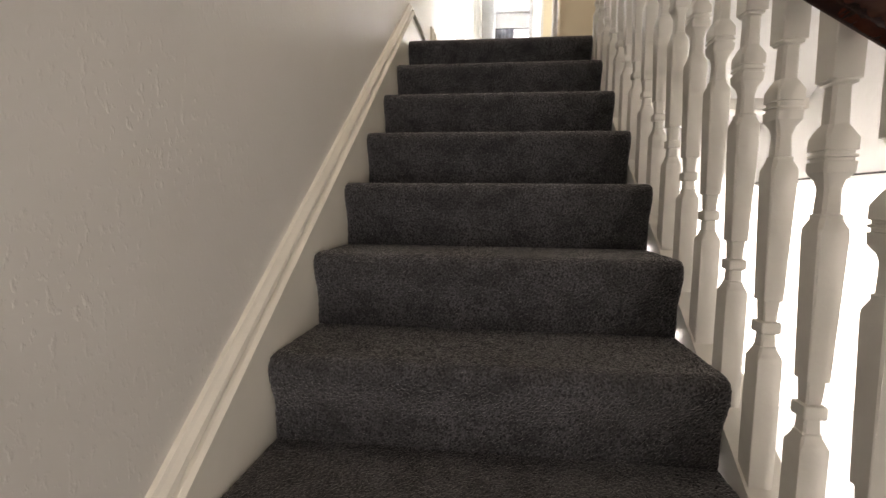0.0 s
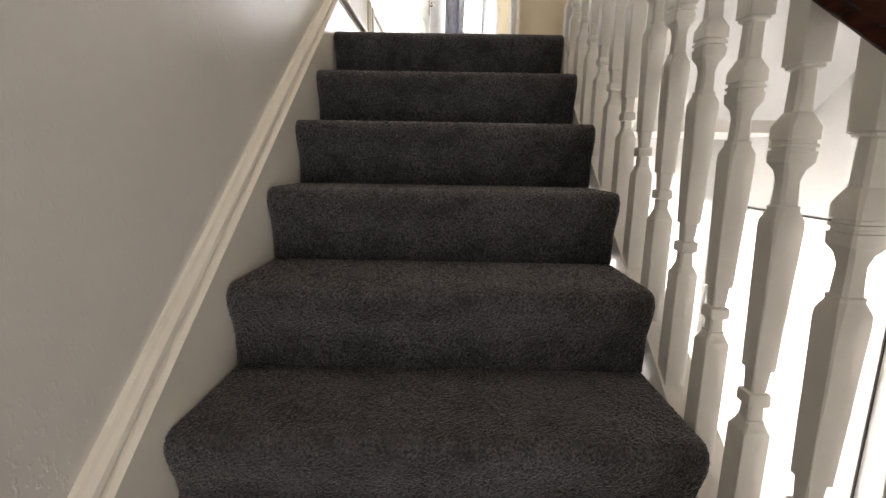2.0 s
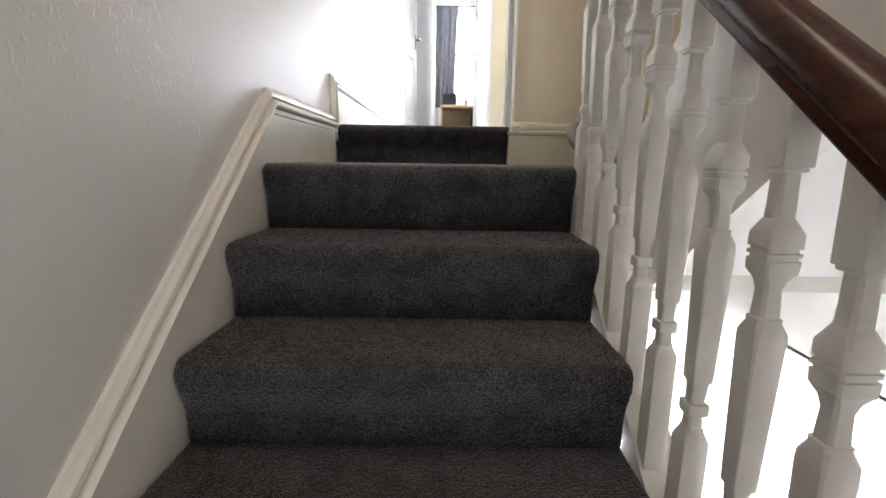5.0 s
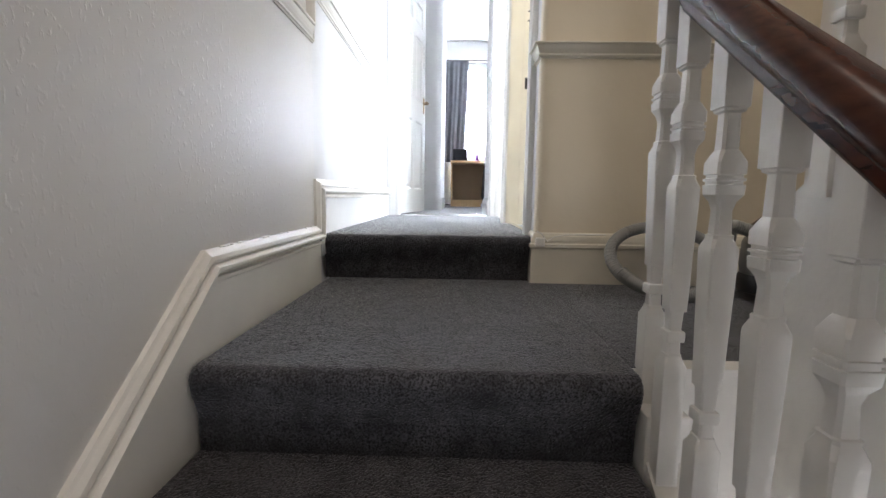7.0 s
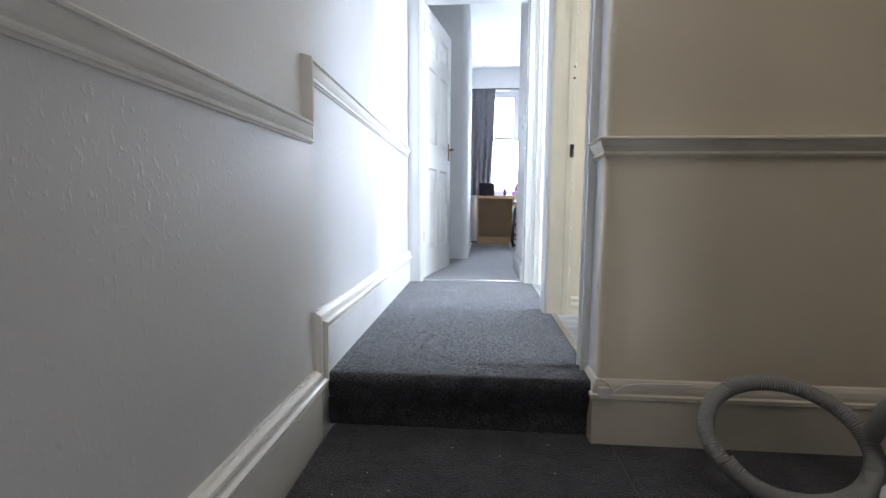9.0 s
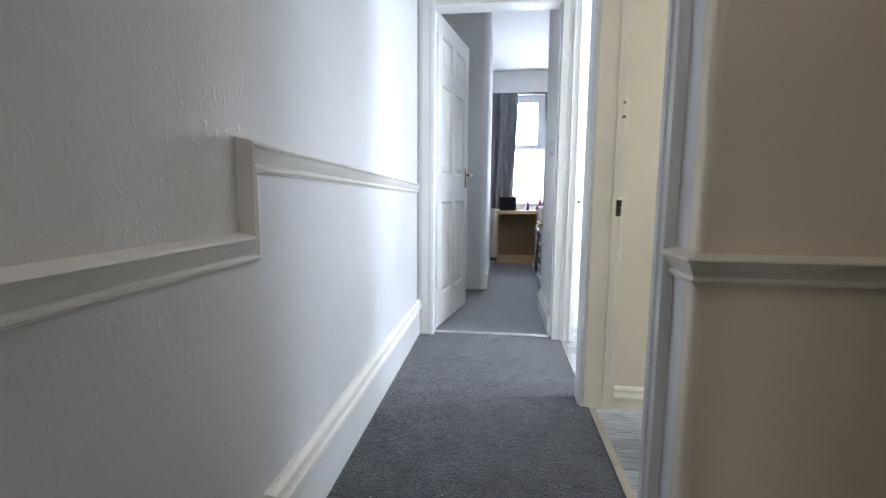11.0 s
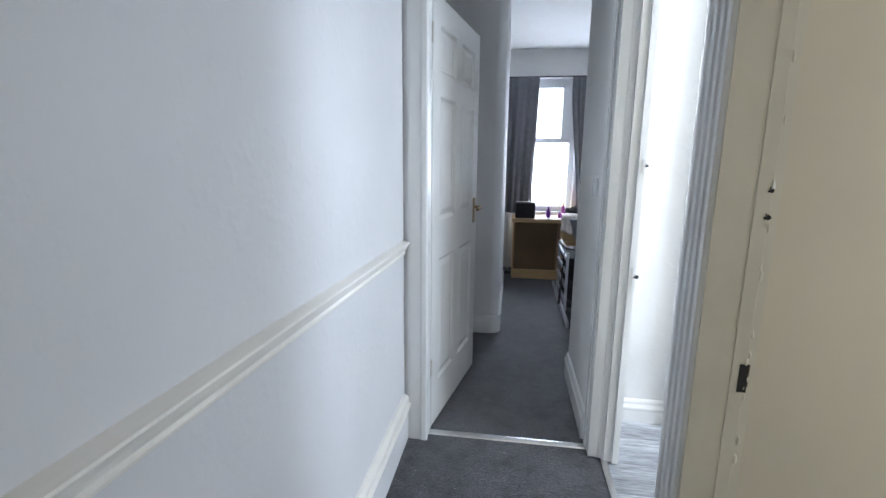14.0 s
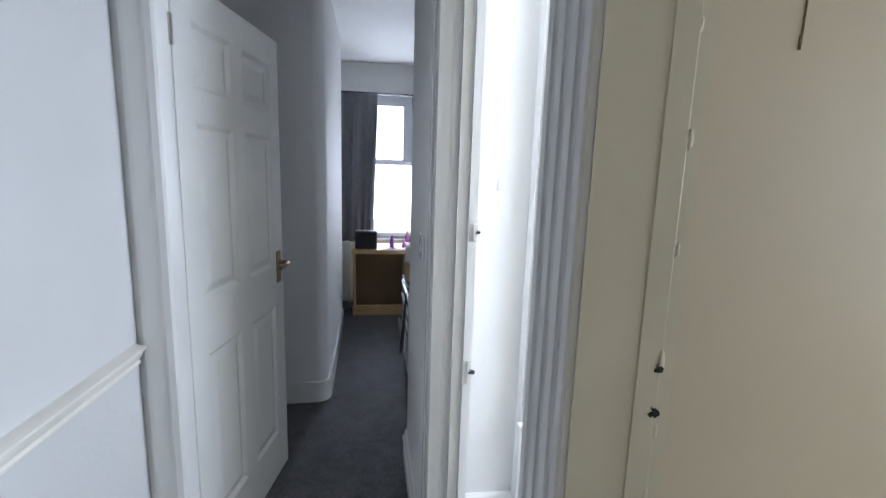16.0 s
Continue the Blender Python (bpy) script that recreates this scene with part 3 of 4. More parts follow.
def latch_plate(label, x, y, z, high, hollow, mat):
    """An old strike plate let into a door lining that faces -y."""
    t = thing("strike_plate", label, "strike plate", (x, y, z))
    part("plate", boxes((-0.009, -0.003, -high / 2, 0.006, 0.001, high / 2), bevel=0.001), mat, t)
    # Depth of the holes is only painted: near-black pieces laid on the face.
    if hollow:
        part("mortice", boxes((-0.005, -0.0045, -high * 0.42, 0.013, -0.002, high * 0.42)), DARK, t, "empty mortice, its shade painted as a dark block")
        part("bare_wood", boxes((0.006, -0.004, -high * 0.25, 0.015, -0.0025, high * 0.42)), BARE, t, "bare timber edge")
    else:
        hole = lathe([(0.0075, -0.0052), (0.0075, -0.002)], 11, at=(0.004, 0, 0))
        hole = lathe([(0.0045, -0.0048), (0.0045, -0.002)], 8, hole, (-0.005, 0.002, 0))
        hole = lathe([(0.0025, -0.0046), (0.0025, -0.002)], 7, hole, (-0.003, -0.009, 0))
        for v in hole.verts:
            v.co.x += 0.0012 * math.sin(v.co.y * 900 + z * 40)
            v.co.y *= 1 + 0.2 * math.sin(v.co.x * 700 + z * 70)
        part("keyhole", hole, DARK, t, "dark chipped patch painted as shade").matrix_parent_inverse = pose(0.005, 0, 0, -90, 0, 0) @ Matrix.Diagonal((high * 13, high * 13, 1, 1))
    return t


latch_plate("empty mortice for a lock in cream lining", 0.920, 4.957, 0.995, 0.075, True, NICKEL)
latch_plate("chipped old lock hole in cream lining", 0.920, 4.957, 1.338, 0.05, False, POST)
latch_plate("small chipped screw hole in cream lining", 0.920, 4.957, 1.39, 0.04, False, POST)
# The dark patch here is painted for a small shadow on the plate.
latch_plate("painted strike plate on white lining", 0.910, 5.786, 1.005, 0.075, False, WHITE)
latch_plate("chipped old lock hole in white lining", 0.912, 5.786, 1.43, 0.05, False, WHITE)


def panel_door(name, label, wide, high, at, turn, handle_mat, hinge_mat=NICKEL, mat=WHITE):
    """Six-panel door hinged at the origin, running along +x, its faces to -y and +y."""
    t = thing(name, label, "door", at, turn=turn)
    thick, st = 0.035, 0.095
    mid = wide / 2
    rows = [(0.0, 0.20), (0.80, 0.98), (1.52, 1.62), (high - 0.11, high)]
    bm = boxes((0, 0, 0, st, thick, high), (wide - st, 0, 0, wide, thick, high), (mid - 0.045, 0.001, 0.19, mid + 0.045, thick - 0.001, high - 0.1))
    for a, b in rows:
        box(bm, st - 0.001, 0.0005, a, wide - st + 0.001, thick - 0.0005, b)
    part("leaf_frame", bm, mat, t)
    bays = [(st, mid - 0.045), (mid + 0.045, wide - st)]
    for x0, x1 in bays:
        for (_, a), (b, _) in zip(rows, rows[1:]):
            p = bmesh.new()
            for flip in (False, True):
                last = None
                for inset, deep in ((0.0, 0.0008), (0.004, 0.004), (0.013, 0.0105), (0.019, 0.0110), (0.046, 0.0045)):
                    y = thick - deep if flip else deep
                    now = [p.verts.new(v) for v in ((x0 + inset, y, a + inset), (x1 - inset, y, a + inset), (x1 - inset, y, b - inset), (x0 + inset, y, b - inset))]
                    if last:
                        for q in range(4):
                            p.faces.new((last[q], last[(q + 1) % 4], now[(q + 1) % 4], now[q]))
                    last = now
                p.faces.new(last)
            bmesh.ops.recalc_face_normals(p, faces=p.faces)
            part("panel", p, mat, t)
    for z in (0.30, high - 0.16):
        part("hinge", boxes((-0.010, -0.003, z - 0.04, 0.004, thick + 0.002, z + 0.04), bevel=0.001), hinge_mat, t, "painted steel butt hinge")
    zh = 0.97
    for y, s in ((0.0, -1), (thick, 1)):
        ya, yb = sorted((y, y + s * 0.006))
        pl = part("handle_plate", boxes((wide - 0.075, ya, zh - 0.07, wide - 0.035, yb, zh + 0.07), bevel=0.002), handle_mat, t, "worn brass lever plate")
        lever = sweep(circle(0.009, 10), [(wide - 0.055, y, zh + 0.02), (wide - 0.055, y + s * 0.035, zh + 0.02), (wide - 0.062, y + s * 0.048, zh + 0.02), (wide - 0.10, y + s * 0.052, zh + 0.018), (wide - 0.155, y + s * 0.05, zh + 0.014)],
                      Vector((0, 0, 1)))
        part("lever", lever, handle_mat, pl, "brass lever", 40)
    return t


panel_door("panel_door", "white six-panel bedroom door standing ajar", 0.728, 1.915, (0.087, YD + 0.075, ZC + 0.012), 79.2, BRONZE)
# open doorway from the hall into a bright room beside the well
structure("door_lining_hall", boxes((XR - 0.004, 2.592, ZH, XR + 0.154, 2.612, -0.70), (XR - 0.004, 3.54, ZH, XR + 0.154, 3.562, -0.70), (XR - 0.004, 2.592, -0.70, XR + 0.154, 3.562, -0.688)), WHITE, "white gloss lining of the hall doorway")
# Shadow gap round the doorway, put in as thin near-black strips.
structure("trim_draught_strip", boxes((XR - 0.006, 2.586, ZH, XR + 0.002, 2.592, -0.688), (XR - 0.006, 2.586, -0.688, XR + 0.002, 3.566, -0.680)), DARK, "thin dark strip painted as the shadow gap of the hall doorway")
XF = XR + 2.3
# The window opening at y 1.5 is unseen, added for the room's lamp.
structure("wall_front_room", boxes((XF, 1.6, ZH, XF + 0.1, 5.1, 0.1), (XR + 0.15, 5.1, ZH, XF + 0.1, 5.2, 0.1), (XR + 0.15, 1.5, ZH, 2.5, 1.6, 0.1), (3.9, 1.5, ZH, XF + 0.1, 1.6, 0.1), (2.5, 1.5, ZH, 3.9, 1.6, -1.75), (2.5, 1.5, -0.35, 3.9, 1.6, 0.1)), WALL,
          "white wall of the bright room beside the hall")
structure("floor_front_room", boxes((XR + 0.15, 1.5, ZH - 0.15, XF + 0.1, 5.2, ZH)), VINYL, "pale floor of the room beside the hall")
structure("ceiling_front_room", boxes((XR + 0.15, 1.5, 0.0, XF + 0.1, 5.2, 0.1)), CEILING, "white ceiling of the room beside the hall")

switch = thing("light_switch", "white plastic light switch on the bedroom entrance wall", "light switch", (0.80, 6.11, 1.333))
part("plate", boxes((-0.010, -0.043, -0.043, 0.0, 0.043, 0.043), bevel=0.003), PVC, switch)
part("rocker", boxes((-0.0145, -0.012, -0.018, -0.009, 0.012, 0.018), bevel=0.002), PVC, switch)

cord = thing("pull_cord", "thin white pull cord with small end knob", "pull cord", (1.02, 5.95, 1.55))
part("string", boxes((-0.0015, -0.0015, 0.02, 0.0015, 0.0015, 1.13)), PAPER, cord)
part("knob", lathe([(0.004, 0.03), (0.007, 0.02), (0.008, 0.0), (0.004, -0.004)], 10), PVC, cord, smooth=40)

# thin cable clipped round the corner of the landing skirting
cable = thing("phone_cable", "thin white cable and junction box on landing skirting", "cable", (0.87, YS - 0.025, 0.17))
part("wire", sweep(circle(0.003, 6), [(-0.02, -0.006, 0.04), (0.0, -0.008, 0.03), (0.02, -0.008, 0.0), (0.05, -0.006, 0.02), (0.10, -0.004, 0.028), (0.25, -0.004, 0.03)], Vector((0, 0, 1))), CREAM, cable)
part("box", boxes((-0.025, -0.012, -0.02, 0.012, 0.004, 0.015), bevel=0.004), CREAM, cable)


# ---- landing: vacuum cleaner ----
vac = thing("vacuum_cleaner", "grey canister vacuum cleaner, dark red lid, coiled hose", "vacuum cleaner", (1.66, 3.80, 0.0))
part("base", lathe([(0.10, 0.02), (0.135, 0.03), (0.14, 0.07), (0.13, 0.09)], 24), BLACK, vac, smooth=40)
part("body", lathe([(0.128, 0.09), (0.132, 0.12), (0.128, 0.20), (0.115, 0.225)], 24), HOSE, vac, "grey plastic drum", 40)
part("lid", lathe([(0.12, 0.225), (0.115, 0.25), (0.08, 0.285), (0.03, 0.30)], 24), RED, vac, "dark red lid", 40)
part("carry_handle", sweep(circle(0.011, 8), [(-0.08, 0, 0.27), (-0.07, 0, 0.32), (0, 0, 0.345), (0.07, 0, 0.32), (0.08, 0, 0.27)], Vector((0, 1, 0))), SILVER, vac, "grey carrying handle", 40)
for y in (-0.13, 0.13):
    w = part("wheel", lathe([(0.045, -0.012), (0.05, -0.006), (0.05, 0.006), (0.045, 0.012)], 18), BLACK, vac, smooth=40)
    w.matrix_parent_inverse = pose(0.04, y, 0.05, 90, 0, 0)
pts = []
for i in range(97):
    a = radians(200 + 520 * i / 96)
    f = i / 96
    pts.append((1.29 - 1.66 + (0.19 + 0.015 * f) * math.cos(a), 3.85 - 3.80 + 0.02 * f + 0.11 * math.sin(a), 0.128 + 0.109 * math.sin(a)))
pts += [(-0.20, -0.02, 0.26), (-0.14, -0.03, 0.24), (-0.10, -0.02, 0.20)]
bm = bmesh.new()
dense = []
for p, q in zip(pts, pts[1:]):
    n = max(1, int((Vector(q) - Vector(p)).length / 0.0035))
    dense += [Vector(p).lerp(Vector(q), k / n) for k in range(n)]
rings, n = [], 10
for i, p in enumerate(dense):
    t = (dense[min(i + 1, len(dense) - 1)] - dense[max(i - 1, 0)]).normalized()
    side = t.cross(Vector((0.05, 1, 0.1))).normalized()
    up = side.cross(t)
    r = 0.0205 + (0.0018 if i % 2 else -0.0006)
    rings.append([bm.verts.new(p + side * r * c + up * r * sn) for c, sn in circle(1, n)])
for a, b in zip(rings, rings[1:]):
    for i in range(n):
        bm.faces.new((a[i], a[(i + 1) % n], b[(i + 1) % n], b[i]))
bmesh.ops.recalc_face_normals(bm, faces=bm.faces)
part("hose", bm, HOSE, vac, "ribbed grey plastic hose", 60)

# ---- bedroom ----
desk = thing("desk", "light beech veneer kneehole desk under the window", "desk", (0.455, 8.87, ZC))
part("desktop", boxes((-0.01, -0.025, 0.622, 1.05, 0.40, 0.66), bevel=0.002), DESKWOOD, desk)
part("side_panel", boxes((0.0, 0.0, 0.0, 0.02, 0.38, 0.635), bevel=0.001), DESKWOOD, desk)
# Back of the kneehole, coloured dark to deepen the recess.
part("back_panel", boxes((0.02, 0.34, 0.0, 0.52, 0.355, 0.635)), SHADED_BACK, desk, "thin brown back panel, painted dark for kneehole shade")
part("kick_rail", boxes((0.02, 0.02, 0.0, 0.505, 0.04, 0.10), bevel=0.001), DESKWOOD, desk)
ped = part("pedestal", boxes((0.50, 0.0, 0.0, 1.04, 0.38, 0.635), bevel=0.001), DESKWOOD, desk)
for k in range(3):
    d = part("drawer", boxes((0.515, -0.016, 0.05 + 0.195 * k, 1.03, 0.0, 0.235 + 0.195 * k), bevel=0.002), DESKWOOD, desk)
    part("pull", boxes((0.72, -0.03, 0.13 + 0.195 * k, 0.82, -0.016, 0.145 + 0.195 * k), bevel=0.003), SILVER, d, "slim metal pull")
ZT = ZC + 0.66
sp = thing("speaker", "small black box speaker on the desk", "speaker", (0.58, 8.96, ZT))
part("cabinet", boxes((-0.105, -0.06, 0.0, 0.105, 0.06, 0.175), bevel=0.012), BLACK, sp)
part("grille", boxes((-0.09, -0.064, 0.02, 0.09, -0.058, 0.155), bevel=0.004), BLACKCLOTH, sp)


def bottle(label, at, r, h, mat, cap):
    t = thing("bottle", label, "bottle", at, "bottles on the desk")
    part("container", lathe([(r * 0.9, 0), (r, 0.006), (r, h * 0.62), (r * 0.75, h * 0.74), (r * 0.42, h * 0.8)], 14), mat, t, smooth=40)
    part("cap", lathe([(r * 0.5, h * 0.8), (r * 0.5, h * 0.98), (r * 0.42, h)], 12), cap, t, smooth=40)
    return t


bottle("small purple plastic bottle on the desk", (0.83, 9.0, ZT), 0.022, 0.12, PURPLE, PURPLE)
bottle("tall bottle with yellow top and pink base", (0.985, 9.02, ZT), 0.022, 0.17, PINK, YELLOW)
bottle("squat pink pot on the desk", (0.945, 8.98, ZT), 0.016, 0.07, PINK, PURPLE)
bottle("squat pink pot on the desk", (1.03, 8.98, ZT), 0.018, 0.06, PINK, PAPER)
for x, y, a, nm in ((0.79, 8.92, 8, "loose white papers on the desk"), (0.90, 8.93, -14, "loose white papers on the desk")):
    t = thing("paper_stack", nm, "papers", (x, y, ZT), turn=a)
    part("sheets", boxes((-0.07, -0.05, 0.0, 0.07, 0.05, 0.006)), PAPER, t)


def cloth(bm, w, h, fold, n, place, seed):
    """A soft sheet of cloth, folded along its width; place maps (u, v, fold) to a point."""
    g = []
    for i in range(n + 1):
        row = []
        for j in range(13):
            u, v = i / n, j / 12
            d = fold * (math.sin(u * 19 + seed) * 0.6 + math.sin(u * 43 + seed * 2 + v * 2) * 0.4) * (0.35 + 0.65 * v)
            row.append(bm.verts.new(place(u, v, d)))
        g.append(row)
    for i in range(n):
        for j in range(12):
            bm.faces.new((g[i][j], g[i + 1][j], g[i + 1][j + 1], g[i][j + 1]))
    return bm


def thick(ob, t=0.003):
    m = ob.modifiers.new("thickness", "SOLIDIFY")
    m.thickness = t
    return ob


t = thing("draped_cloth", "crumpled cream cloth hanging over the desk edge", "cloth", (1.06, 8.85, ZT))
thick(part("fabric", cloth(bmesh.new(), 0.2, 0.3, 0.03, 24, lambda u, v, d: (-0.10 + 0.26 * u + 0.06 * v * (u - 0.3), (0.12 - 0.3 * min(v, 0.4) / 0.4 * 0.5) - 0.012 + d * 0.5 - 0.02 * v, 0.055 - max(0, v - 0.35) * 0.42 * (0.6 + 0.5 * u) + abs(d) * 0.8), 1.0), FABRIC, t, smooth=80))
t = thing("dark_garment", "dark crumpled garment heaped on the desk", "clothes", (1.13, 9.06, ZT))
thick(part("fabric", cloth(bmesh.new(), 0.2, 0.3, 0.05, 24, lambda u, v, d: (-0.13 + 0.3 * u, -0.06 + 0.14 * v + d * 0.4, 0.05 + 0.06 * math.sin(v * 3.1) * math.sin(0.4 + u * 2.6) + abs(d)), 3.0), BLACKCLOTH, t, smooth=80))

# window with its frame, curtains and rail
win = tagged(new("window_1"), "white plastic framed window with small top opener", "window", kind="structure")
win.matrix_world = pose(WX0, 9.50, WZ0)
ww, wh = WX1 - WX0, WZ1 - WZ0
part("window_frame", boxes((0, 0, 0, 0.05, 0.07, wh), (ww - 0.06, 0, 0, ww, 0.07, wh), (0.05, 0, 0, ww - 0.06, 0.07, 0.06), (0.05, 0, wh - 0.06, ww - 0.06, 0.07, wh), (0.05, 0, 0.785, ww - 0.06, 0.07, 0.82), bevel=0.004), PVC, win)
part("opener_frame", boxes((0.05, -0.02, 0.82, 0.09, 0.02, wh - 0.06), (ww - 0.16, -0.02, 0.82, ww - 0.06, 0.02, wh - 0.06), (0.09, -0.02, 0.82, ww - 0.10, 0.02, 0.845), (0.09, -0.02, wh - 0.10, ww - 0.10, 0.02, wh - 0.06), bevel=0.004), PVC, win)
for z0_, z1_ in ((0.06, 0.785), (0.845, wh - 0.10)):
    pane = part("pane", boxes((0.05, 0.03, z0_, ww - 0.06, 0.036, z1_)), GLASS, win)
    pane.visible_shadow = False
part("window_sill", boxes((-0.04, -0.10, -0.03, ww + 0.04, 0.0, 0.0), bevel=0.006), PVC, win)
rod = thing("curtain_rail", "thin dark metal curtain rail", "curtain rail", (0.15, 9.35, 2.362))
part("rod", sweep(circle(0.008, 8), [(0, 0, 0), (1.3, 0, 0)], Vector((0, 0, 1))), BLACK, rod)
for x in (0.02, 1.28):
    part("bracket", boxes((x - 0.01, 0.0, -0.015, x + 0.01, 0.07, 0.015)), BLACK, rod)


def curtain(label, top, low, seed):
    t = thing("curtain", label, "curtain", (0, 9.35, 0), "bedroom curtains")
    def place(u, v, d):
        s = v * v * (3 - 2 * v)
        a = top[0] + (low[0] - top[0]) * s
        b = top[1] + (low[1] - top[1]) * s
        return (a + (b - a) * u, d - 0.01, 2.355 - v * 1.5)
    thick(part("fabric", cloth(bmesh.new(), 1, 1, 0.035, 90, place, seed), CURTAIN, t, smooth=80), 0.002)
    return t


curtain("dark grey drawn-back curtain with soft folds", (0.20, 0.69), (0.20, 0.655), 0.5)
curtain("dark grey curtain gathered at the window side", (1.04, 1.40), (1.16, 1.42), 2.0)

rad = thing("radiator", "white panel radiator under the window", "radiator", (-0.35, 9.33, ZC + 0.12))
part("panel", boxes((0.0, 0.0, 0.0, 0.78, 0.02, 0.55), bevel=0.006), WHITE, rad)
for k in range(19):
    part("rib", boxes((0.02 + 0.04 * k, -0.012, 0.03, 0.042 + 0.04 * k, 0.0, 0.52), bevel=0.003), WHITE, rad)
part("bracket", boxes((0.1, 0.02, 0.1, 0.68, 0.09, 0.45)), WHITE, rad)
part("pipe", sweep(circle(0.008, 8), [(0.76, 0.01, 0.03), (0.76, 0.01, -0.12)], Vector((1, 0, 0))), WHITE, rad)
t = thing("cable_heap", "tangle of black cable on the carpet", "cable", (0.37, 9.02, ZC))
part("wire", sweep(circle(0.006, 6), [(0.07 * math.cos(a * 0.9) + 0.01 * a, 0.05 * math.sin(a * 1.3), 0.008 + 0.012 * (a % 2)) for a in [0.3 * i for i in range(30)]], Vector((0, 0, 1))), BLACK, t, smooth=60)

rack = thing("drawer_rack", "silver metal drawer rack piled with clothes", "drawer rack", (0.895, 7.75, ZC))
for x in (0.0, 0.34):
    for y in (0.0, 0.62):
        part("post", boxes((x, y, 0.0, x + 0.022, y + 0.022, 0.52), bevel=0.003), SILVER, rack)
for k in range(4):
    d = part("drawer", boxes((0.012, 0.02, 0.05 + 0.12 * k, 0.35, 0.62, 0.115 + 0.12 * k), bevel=0.004), BLACKCLOTH, rack, "dark fabric drawer")
    part("front_bar", boxes((-0.006, 0.0, 0.10 + 0.12 * k, 0.012, 0.64, 0.128 + 0.12 * k), bevel=0.003), SILVER, d, "silver rail")
part("top_hoop", sweep(circle(0.010, 8), [(0.30, 0.0, 0.54), (0.10, -0.04, 0.55), (0.0, 0.02, 0.56), (-0.015, 0.2, 0.57), (0.0, 0.42, 0.56)], Vector((0, 0, 1))), BLACK, rack, "dark curved hoop", 40)
t = thing("silver_board", "flat silver board leaning over the rack", "board", (1.0, 8.1, ZC + 0.52))
ob = part("plate", boxes((-0.2, -0.05, 0, 0.2, 0.05, 0.02), bevel=0.004), SILVER, t)
ob.matrix_parent_inverse = pose(0.06, 0.25, 0.10, 0, 38, 70)
t = thing("hanging_garment", "black garment hanging over the rack", "clothes", (0.84, 7.56, ZC + 0.01))
thick(part("fabric", cloth(bmesh.new(), 1, 1, 0.025, 24, lambda u, v, d: (0.012 + 0.035 * u + d * 0.5 - 0.02 * v, 0.30 * u + d, 0.50 - v * (0.36 + 0.10 * u)), 4.0), BLACKCLOTH, t, smooth=80))
t = thing("bed_base", "low bed base with pale metal side rail", "bed", (0.88, 7.4, ZC))
part("side_rail", boxes((0.0, 0.0, 0.0, 0.02, 1.25, 0.05), bevel=0.003), SILVER, t, "pale metal side rail")
part("base_board", boxes((0.02, 0.0, 0.0, 0.9, 0.3, 0.04)), BLACK, t)

# daylight seen through the windows
glow = bpy.data.materials.new("daylight")
glow.use_nodes = True
em = glow.node_tree.nodes.new("ShaderNodeEmission")
em.inputs[0].default_value, em.inputs[1].default_value = (0.92, 0.97, 1.0, 1), 3.0
glow.node_tree.links.new(em.outputs[0], glow.node_tree.nodes["Material Output"].inputs[0])
structure("backdrop", boxes((-6, 12.0, -2, 8, 12.05, 8)), glow, "bright overcast sky outside")

# room behind the hall: worktop with bottles
wt = thing("worktop", "white kitchen worktop on white units", "worktop", (0.9, 4.6, ZH))
part("counter", boxes((0, 0, 0.87, 1.0, 0.6, 0.91), bevel=0.003), WHITE, wt)
part("unit", boxes((0.02, 0.03, 0, 0.99, 0.58, 0.87)), WHITE, wt)
bottle("yellow bottle on the worktop", (1.72, 4.75, ZH + 0.91), 0.05, 0.26, YELLOW, YELLOW)
bottle("blue bottle on the worktop", (1.52, 4.8, ZH + 0.91), 0.05, 0.24, PURPLE, PAPER)
bottle("yellow bottle on the worktop", (1.38, 4.75, ZH + 0.91), 0.04, 0.2, YELLOW, RED)

# plank floors of the two side rooms
plank = mesh_of("plank", boxes((0, 0, -0.004, 0.9, 0.094, 0.004)), VINYL)
for name, ya, yb, xa, xb in (("floor_room_one", 4.25, 4.975, X0 + 0.02, 3.0), ("floor_room_two", 5.04, 6.16, X0 + 0.02, 2.5)):
    fl = structure(name, boxes((X0 + 0.002, ya, 0.0, xb, yb, ZC - 0.016)), VINYL, "grey wood plank vinyl floor")
    r, y = 0, ya
    while y < yb - 0.05:
        x = xa - 0.45 * (r % 2)
        while x < xb:
            a, b = max(x, xa), min(x + 0.898, xb)
            ob = new("plank", mesh_of("plank", boxes((a, y, ZC - 0.016, b - 0.002, min(y + 0.094, yb), ZC - 0.006)), VINYL))
            ob.parent = fl
            x += 0.9
        r, y = r + 1, y + 0.096

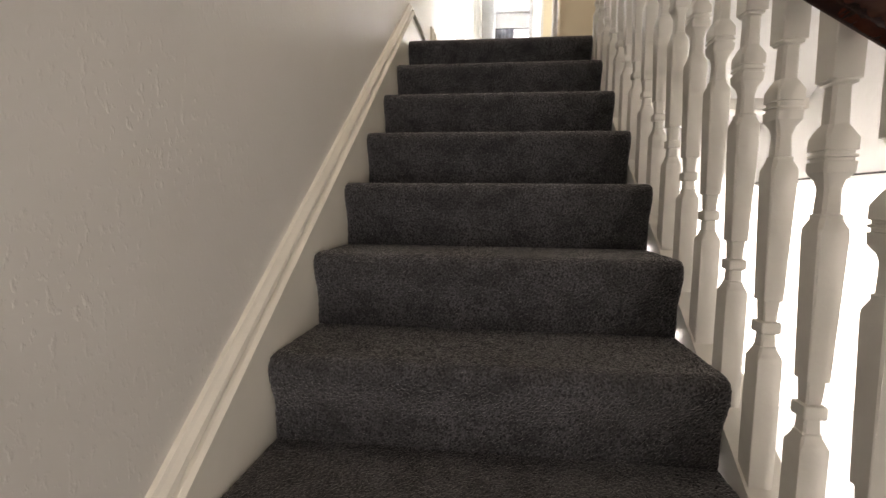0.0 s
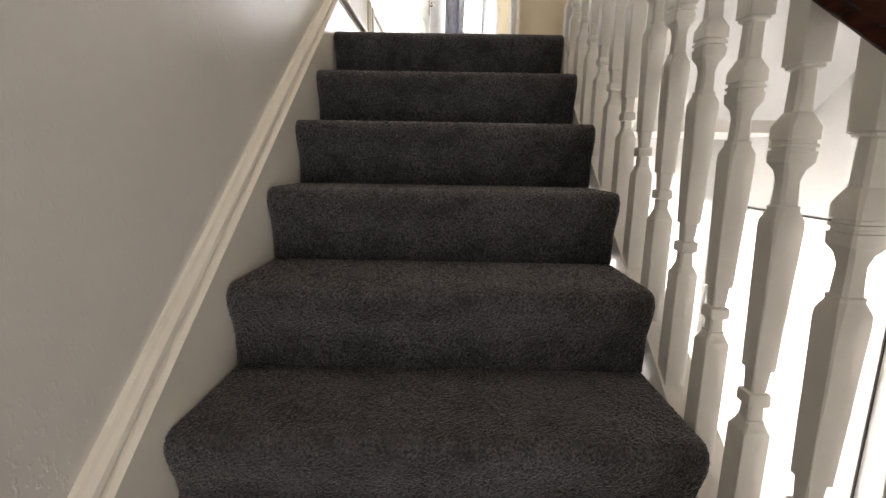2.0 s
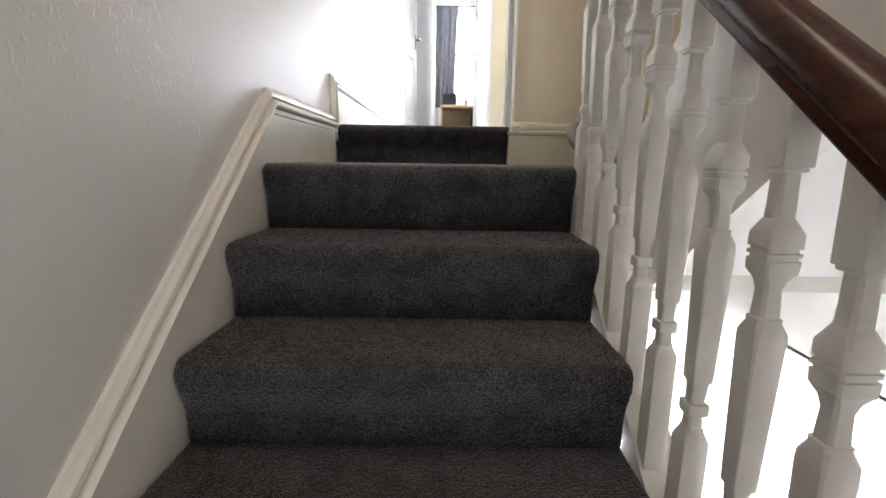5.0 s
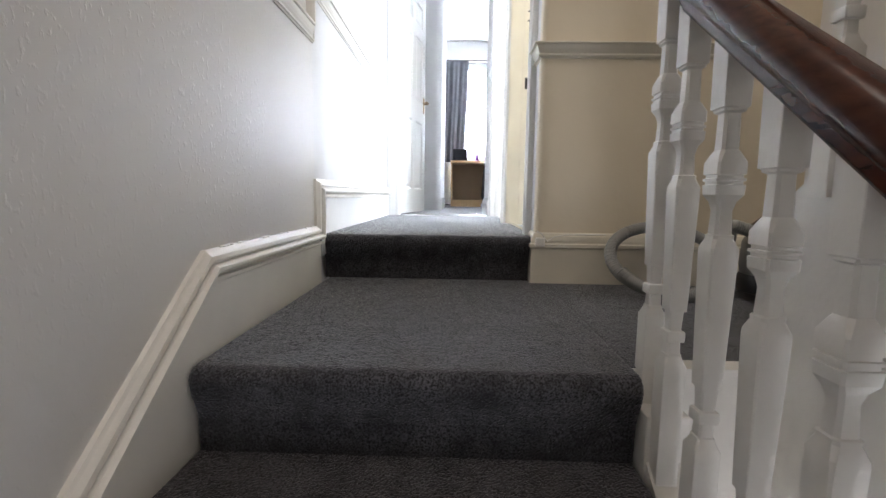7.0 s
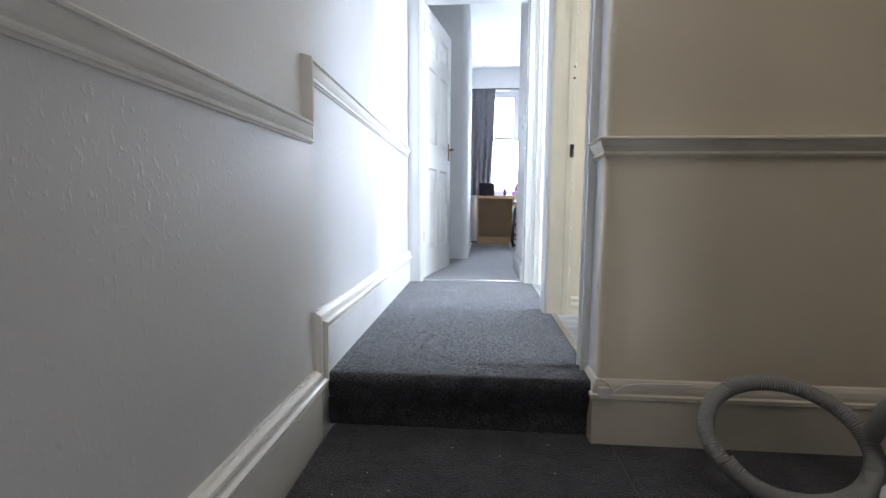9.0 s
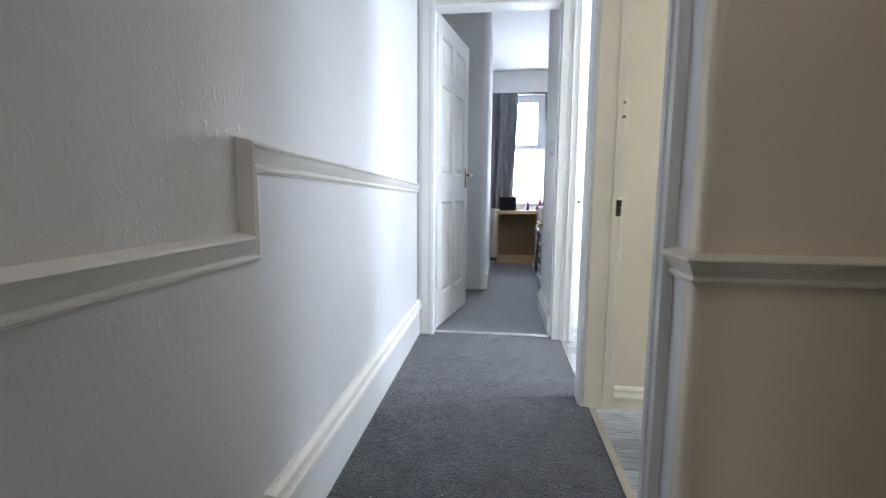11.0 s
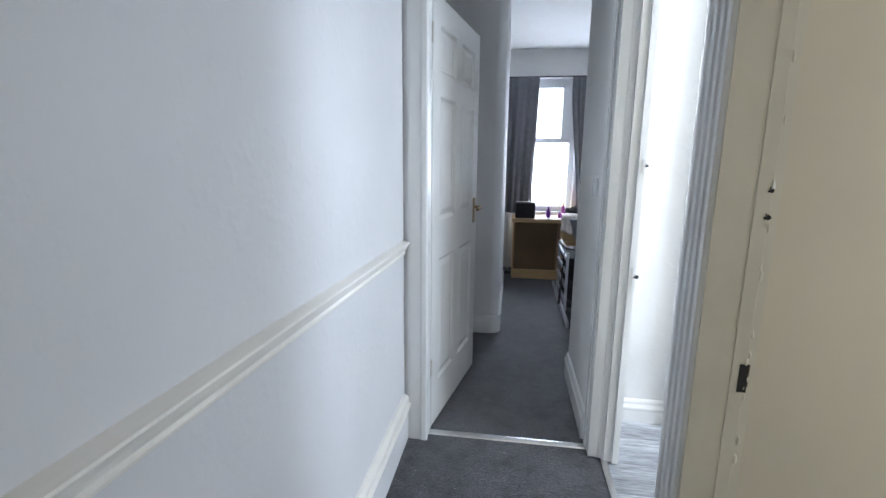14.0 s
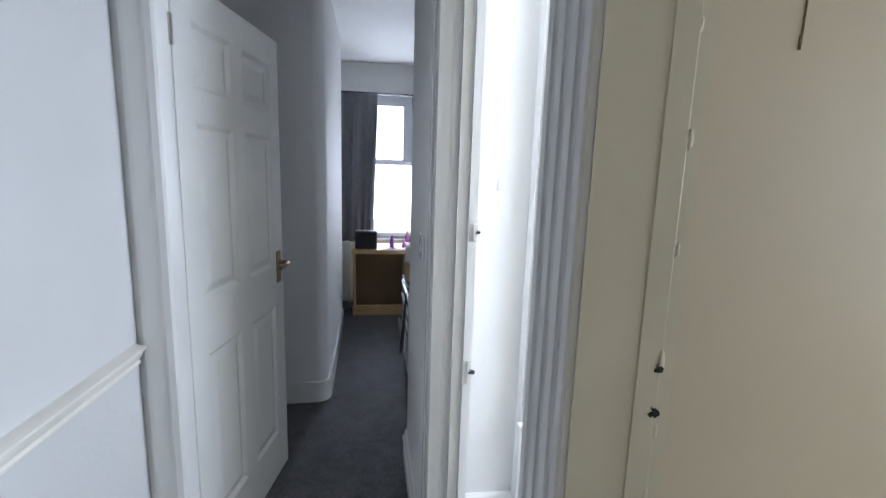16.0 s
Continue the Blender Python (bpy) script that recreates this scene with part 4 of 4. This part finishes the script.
# lumps of paint, plaster scars and lint
def blob(bm, x, y, z, r, flat, seed):
    rng = random.Random(seed)
    made = bmesh.ops.create_icosphere(bm, subdivisions=2, radius=r)["verts"]
    for v in made:
        v.co *= 1 + rng.uniform(-0.25, 0.25)
        v.co = Vector((v.co.x * flat[0] + x, v.co.y * flat[1] + y, v.co.z * flat[2] + z))


rng = random.Random(7)
bm = bmesh.new()
for k in range(26):
    blob(bm, 0.930 + rng.uniform(-0.004, 0.004), 4.955, 0.3 + 1.75 * rng.random(), rng.uniform(0.003, 0.006), (0.8, 0.5, 2.4), k)
tagged(part("paint_lumps", bm, POST, None, smooth=60), "lumpy cream paint along the door lining edge", "paint lumps", kind="stuff")
bm = bmesh.new()
for k in range(14):
    blob(bm, XW + 0.014, 3.0 + 0.95 * rng.random(), 0.951, rng.uniform(0.001, 0.0025), (0.8, 2.0, 0.6), 50 + k)
    blob(bm, XW + 0.010, 3.2 + 0.8 * rng.random(), ZK + 0.002, rng.uniform(0.003, 0.006), (0.9, 2.6, 0.6), 80 + k)
blob(bm, XW + 0.018, 3.50, 0.956, 0.009, (0.8, 1.5, 0.8), 99)
tagged(part("paint_lumps", bm, CREAM, None, smooth=60), "old lumpy paint on the dado rail and skirting", "paint lumps", kind="stuff")
scar = thing("wall_scar", "thin dark scrape in cream wall plaster", "wall mark", (1.074, 4.984, 1.785))
part("scrape", boxes((-0.0010, -0.0005, -0.035, 0.0006, 0.002, 0.03), (-0.0025, -0.0005, -0.044, 0.0004, 0.002, -0.030)), BARE, scar)
bm = bmesh.new()
for k in range(9):
    x, y = 0.06 + 0.72 * rng.random(), 4.12 + 1.7 * rng.random()
    blob(bm, x, y, ZC + 0.002, rng.uniform(0.001, 0.0018), (1.5, 1.0, 0.5), 200 + k)
for k in range(14):
    x, y = 0.05 + 0.8 * rng.random(), YL + 0.05 + 0.9 * rng.random()
    blob(bm, x, y, 0.002, rng.uniform(0.001, 0.002), (1.5, 1.0, 0.5), 300 + k)
tagged(part("lint", bm, FABRIC, None), "pale lint specks on the carpet", "lint", kind="stuff")
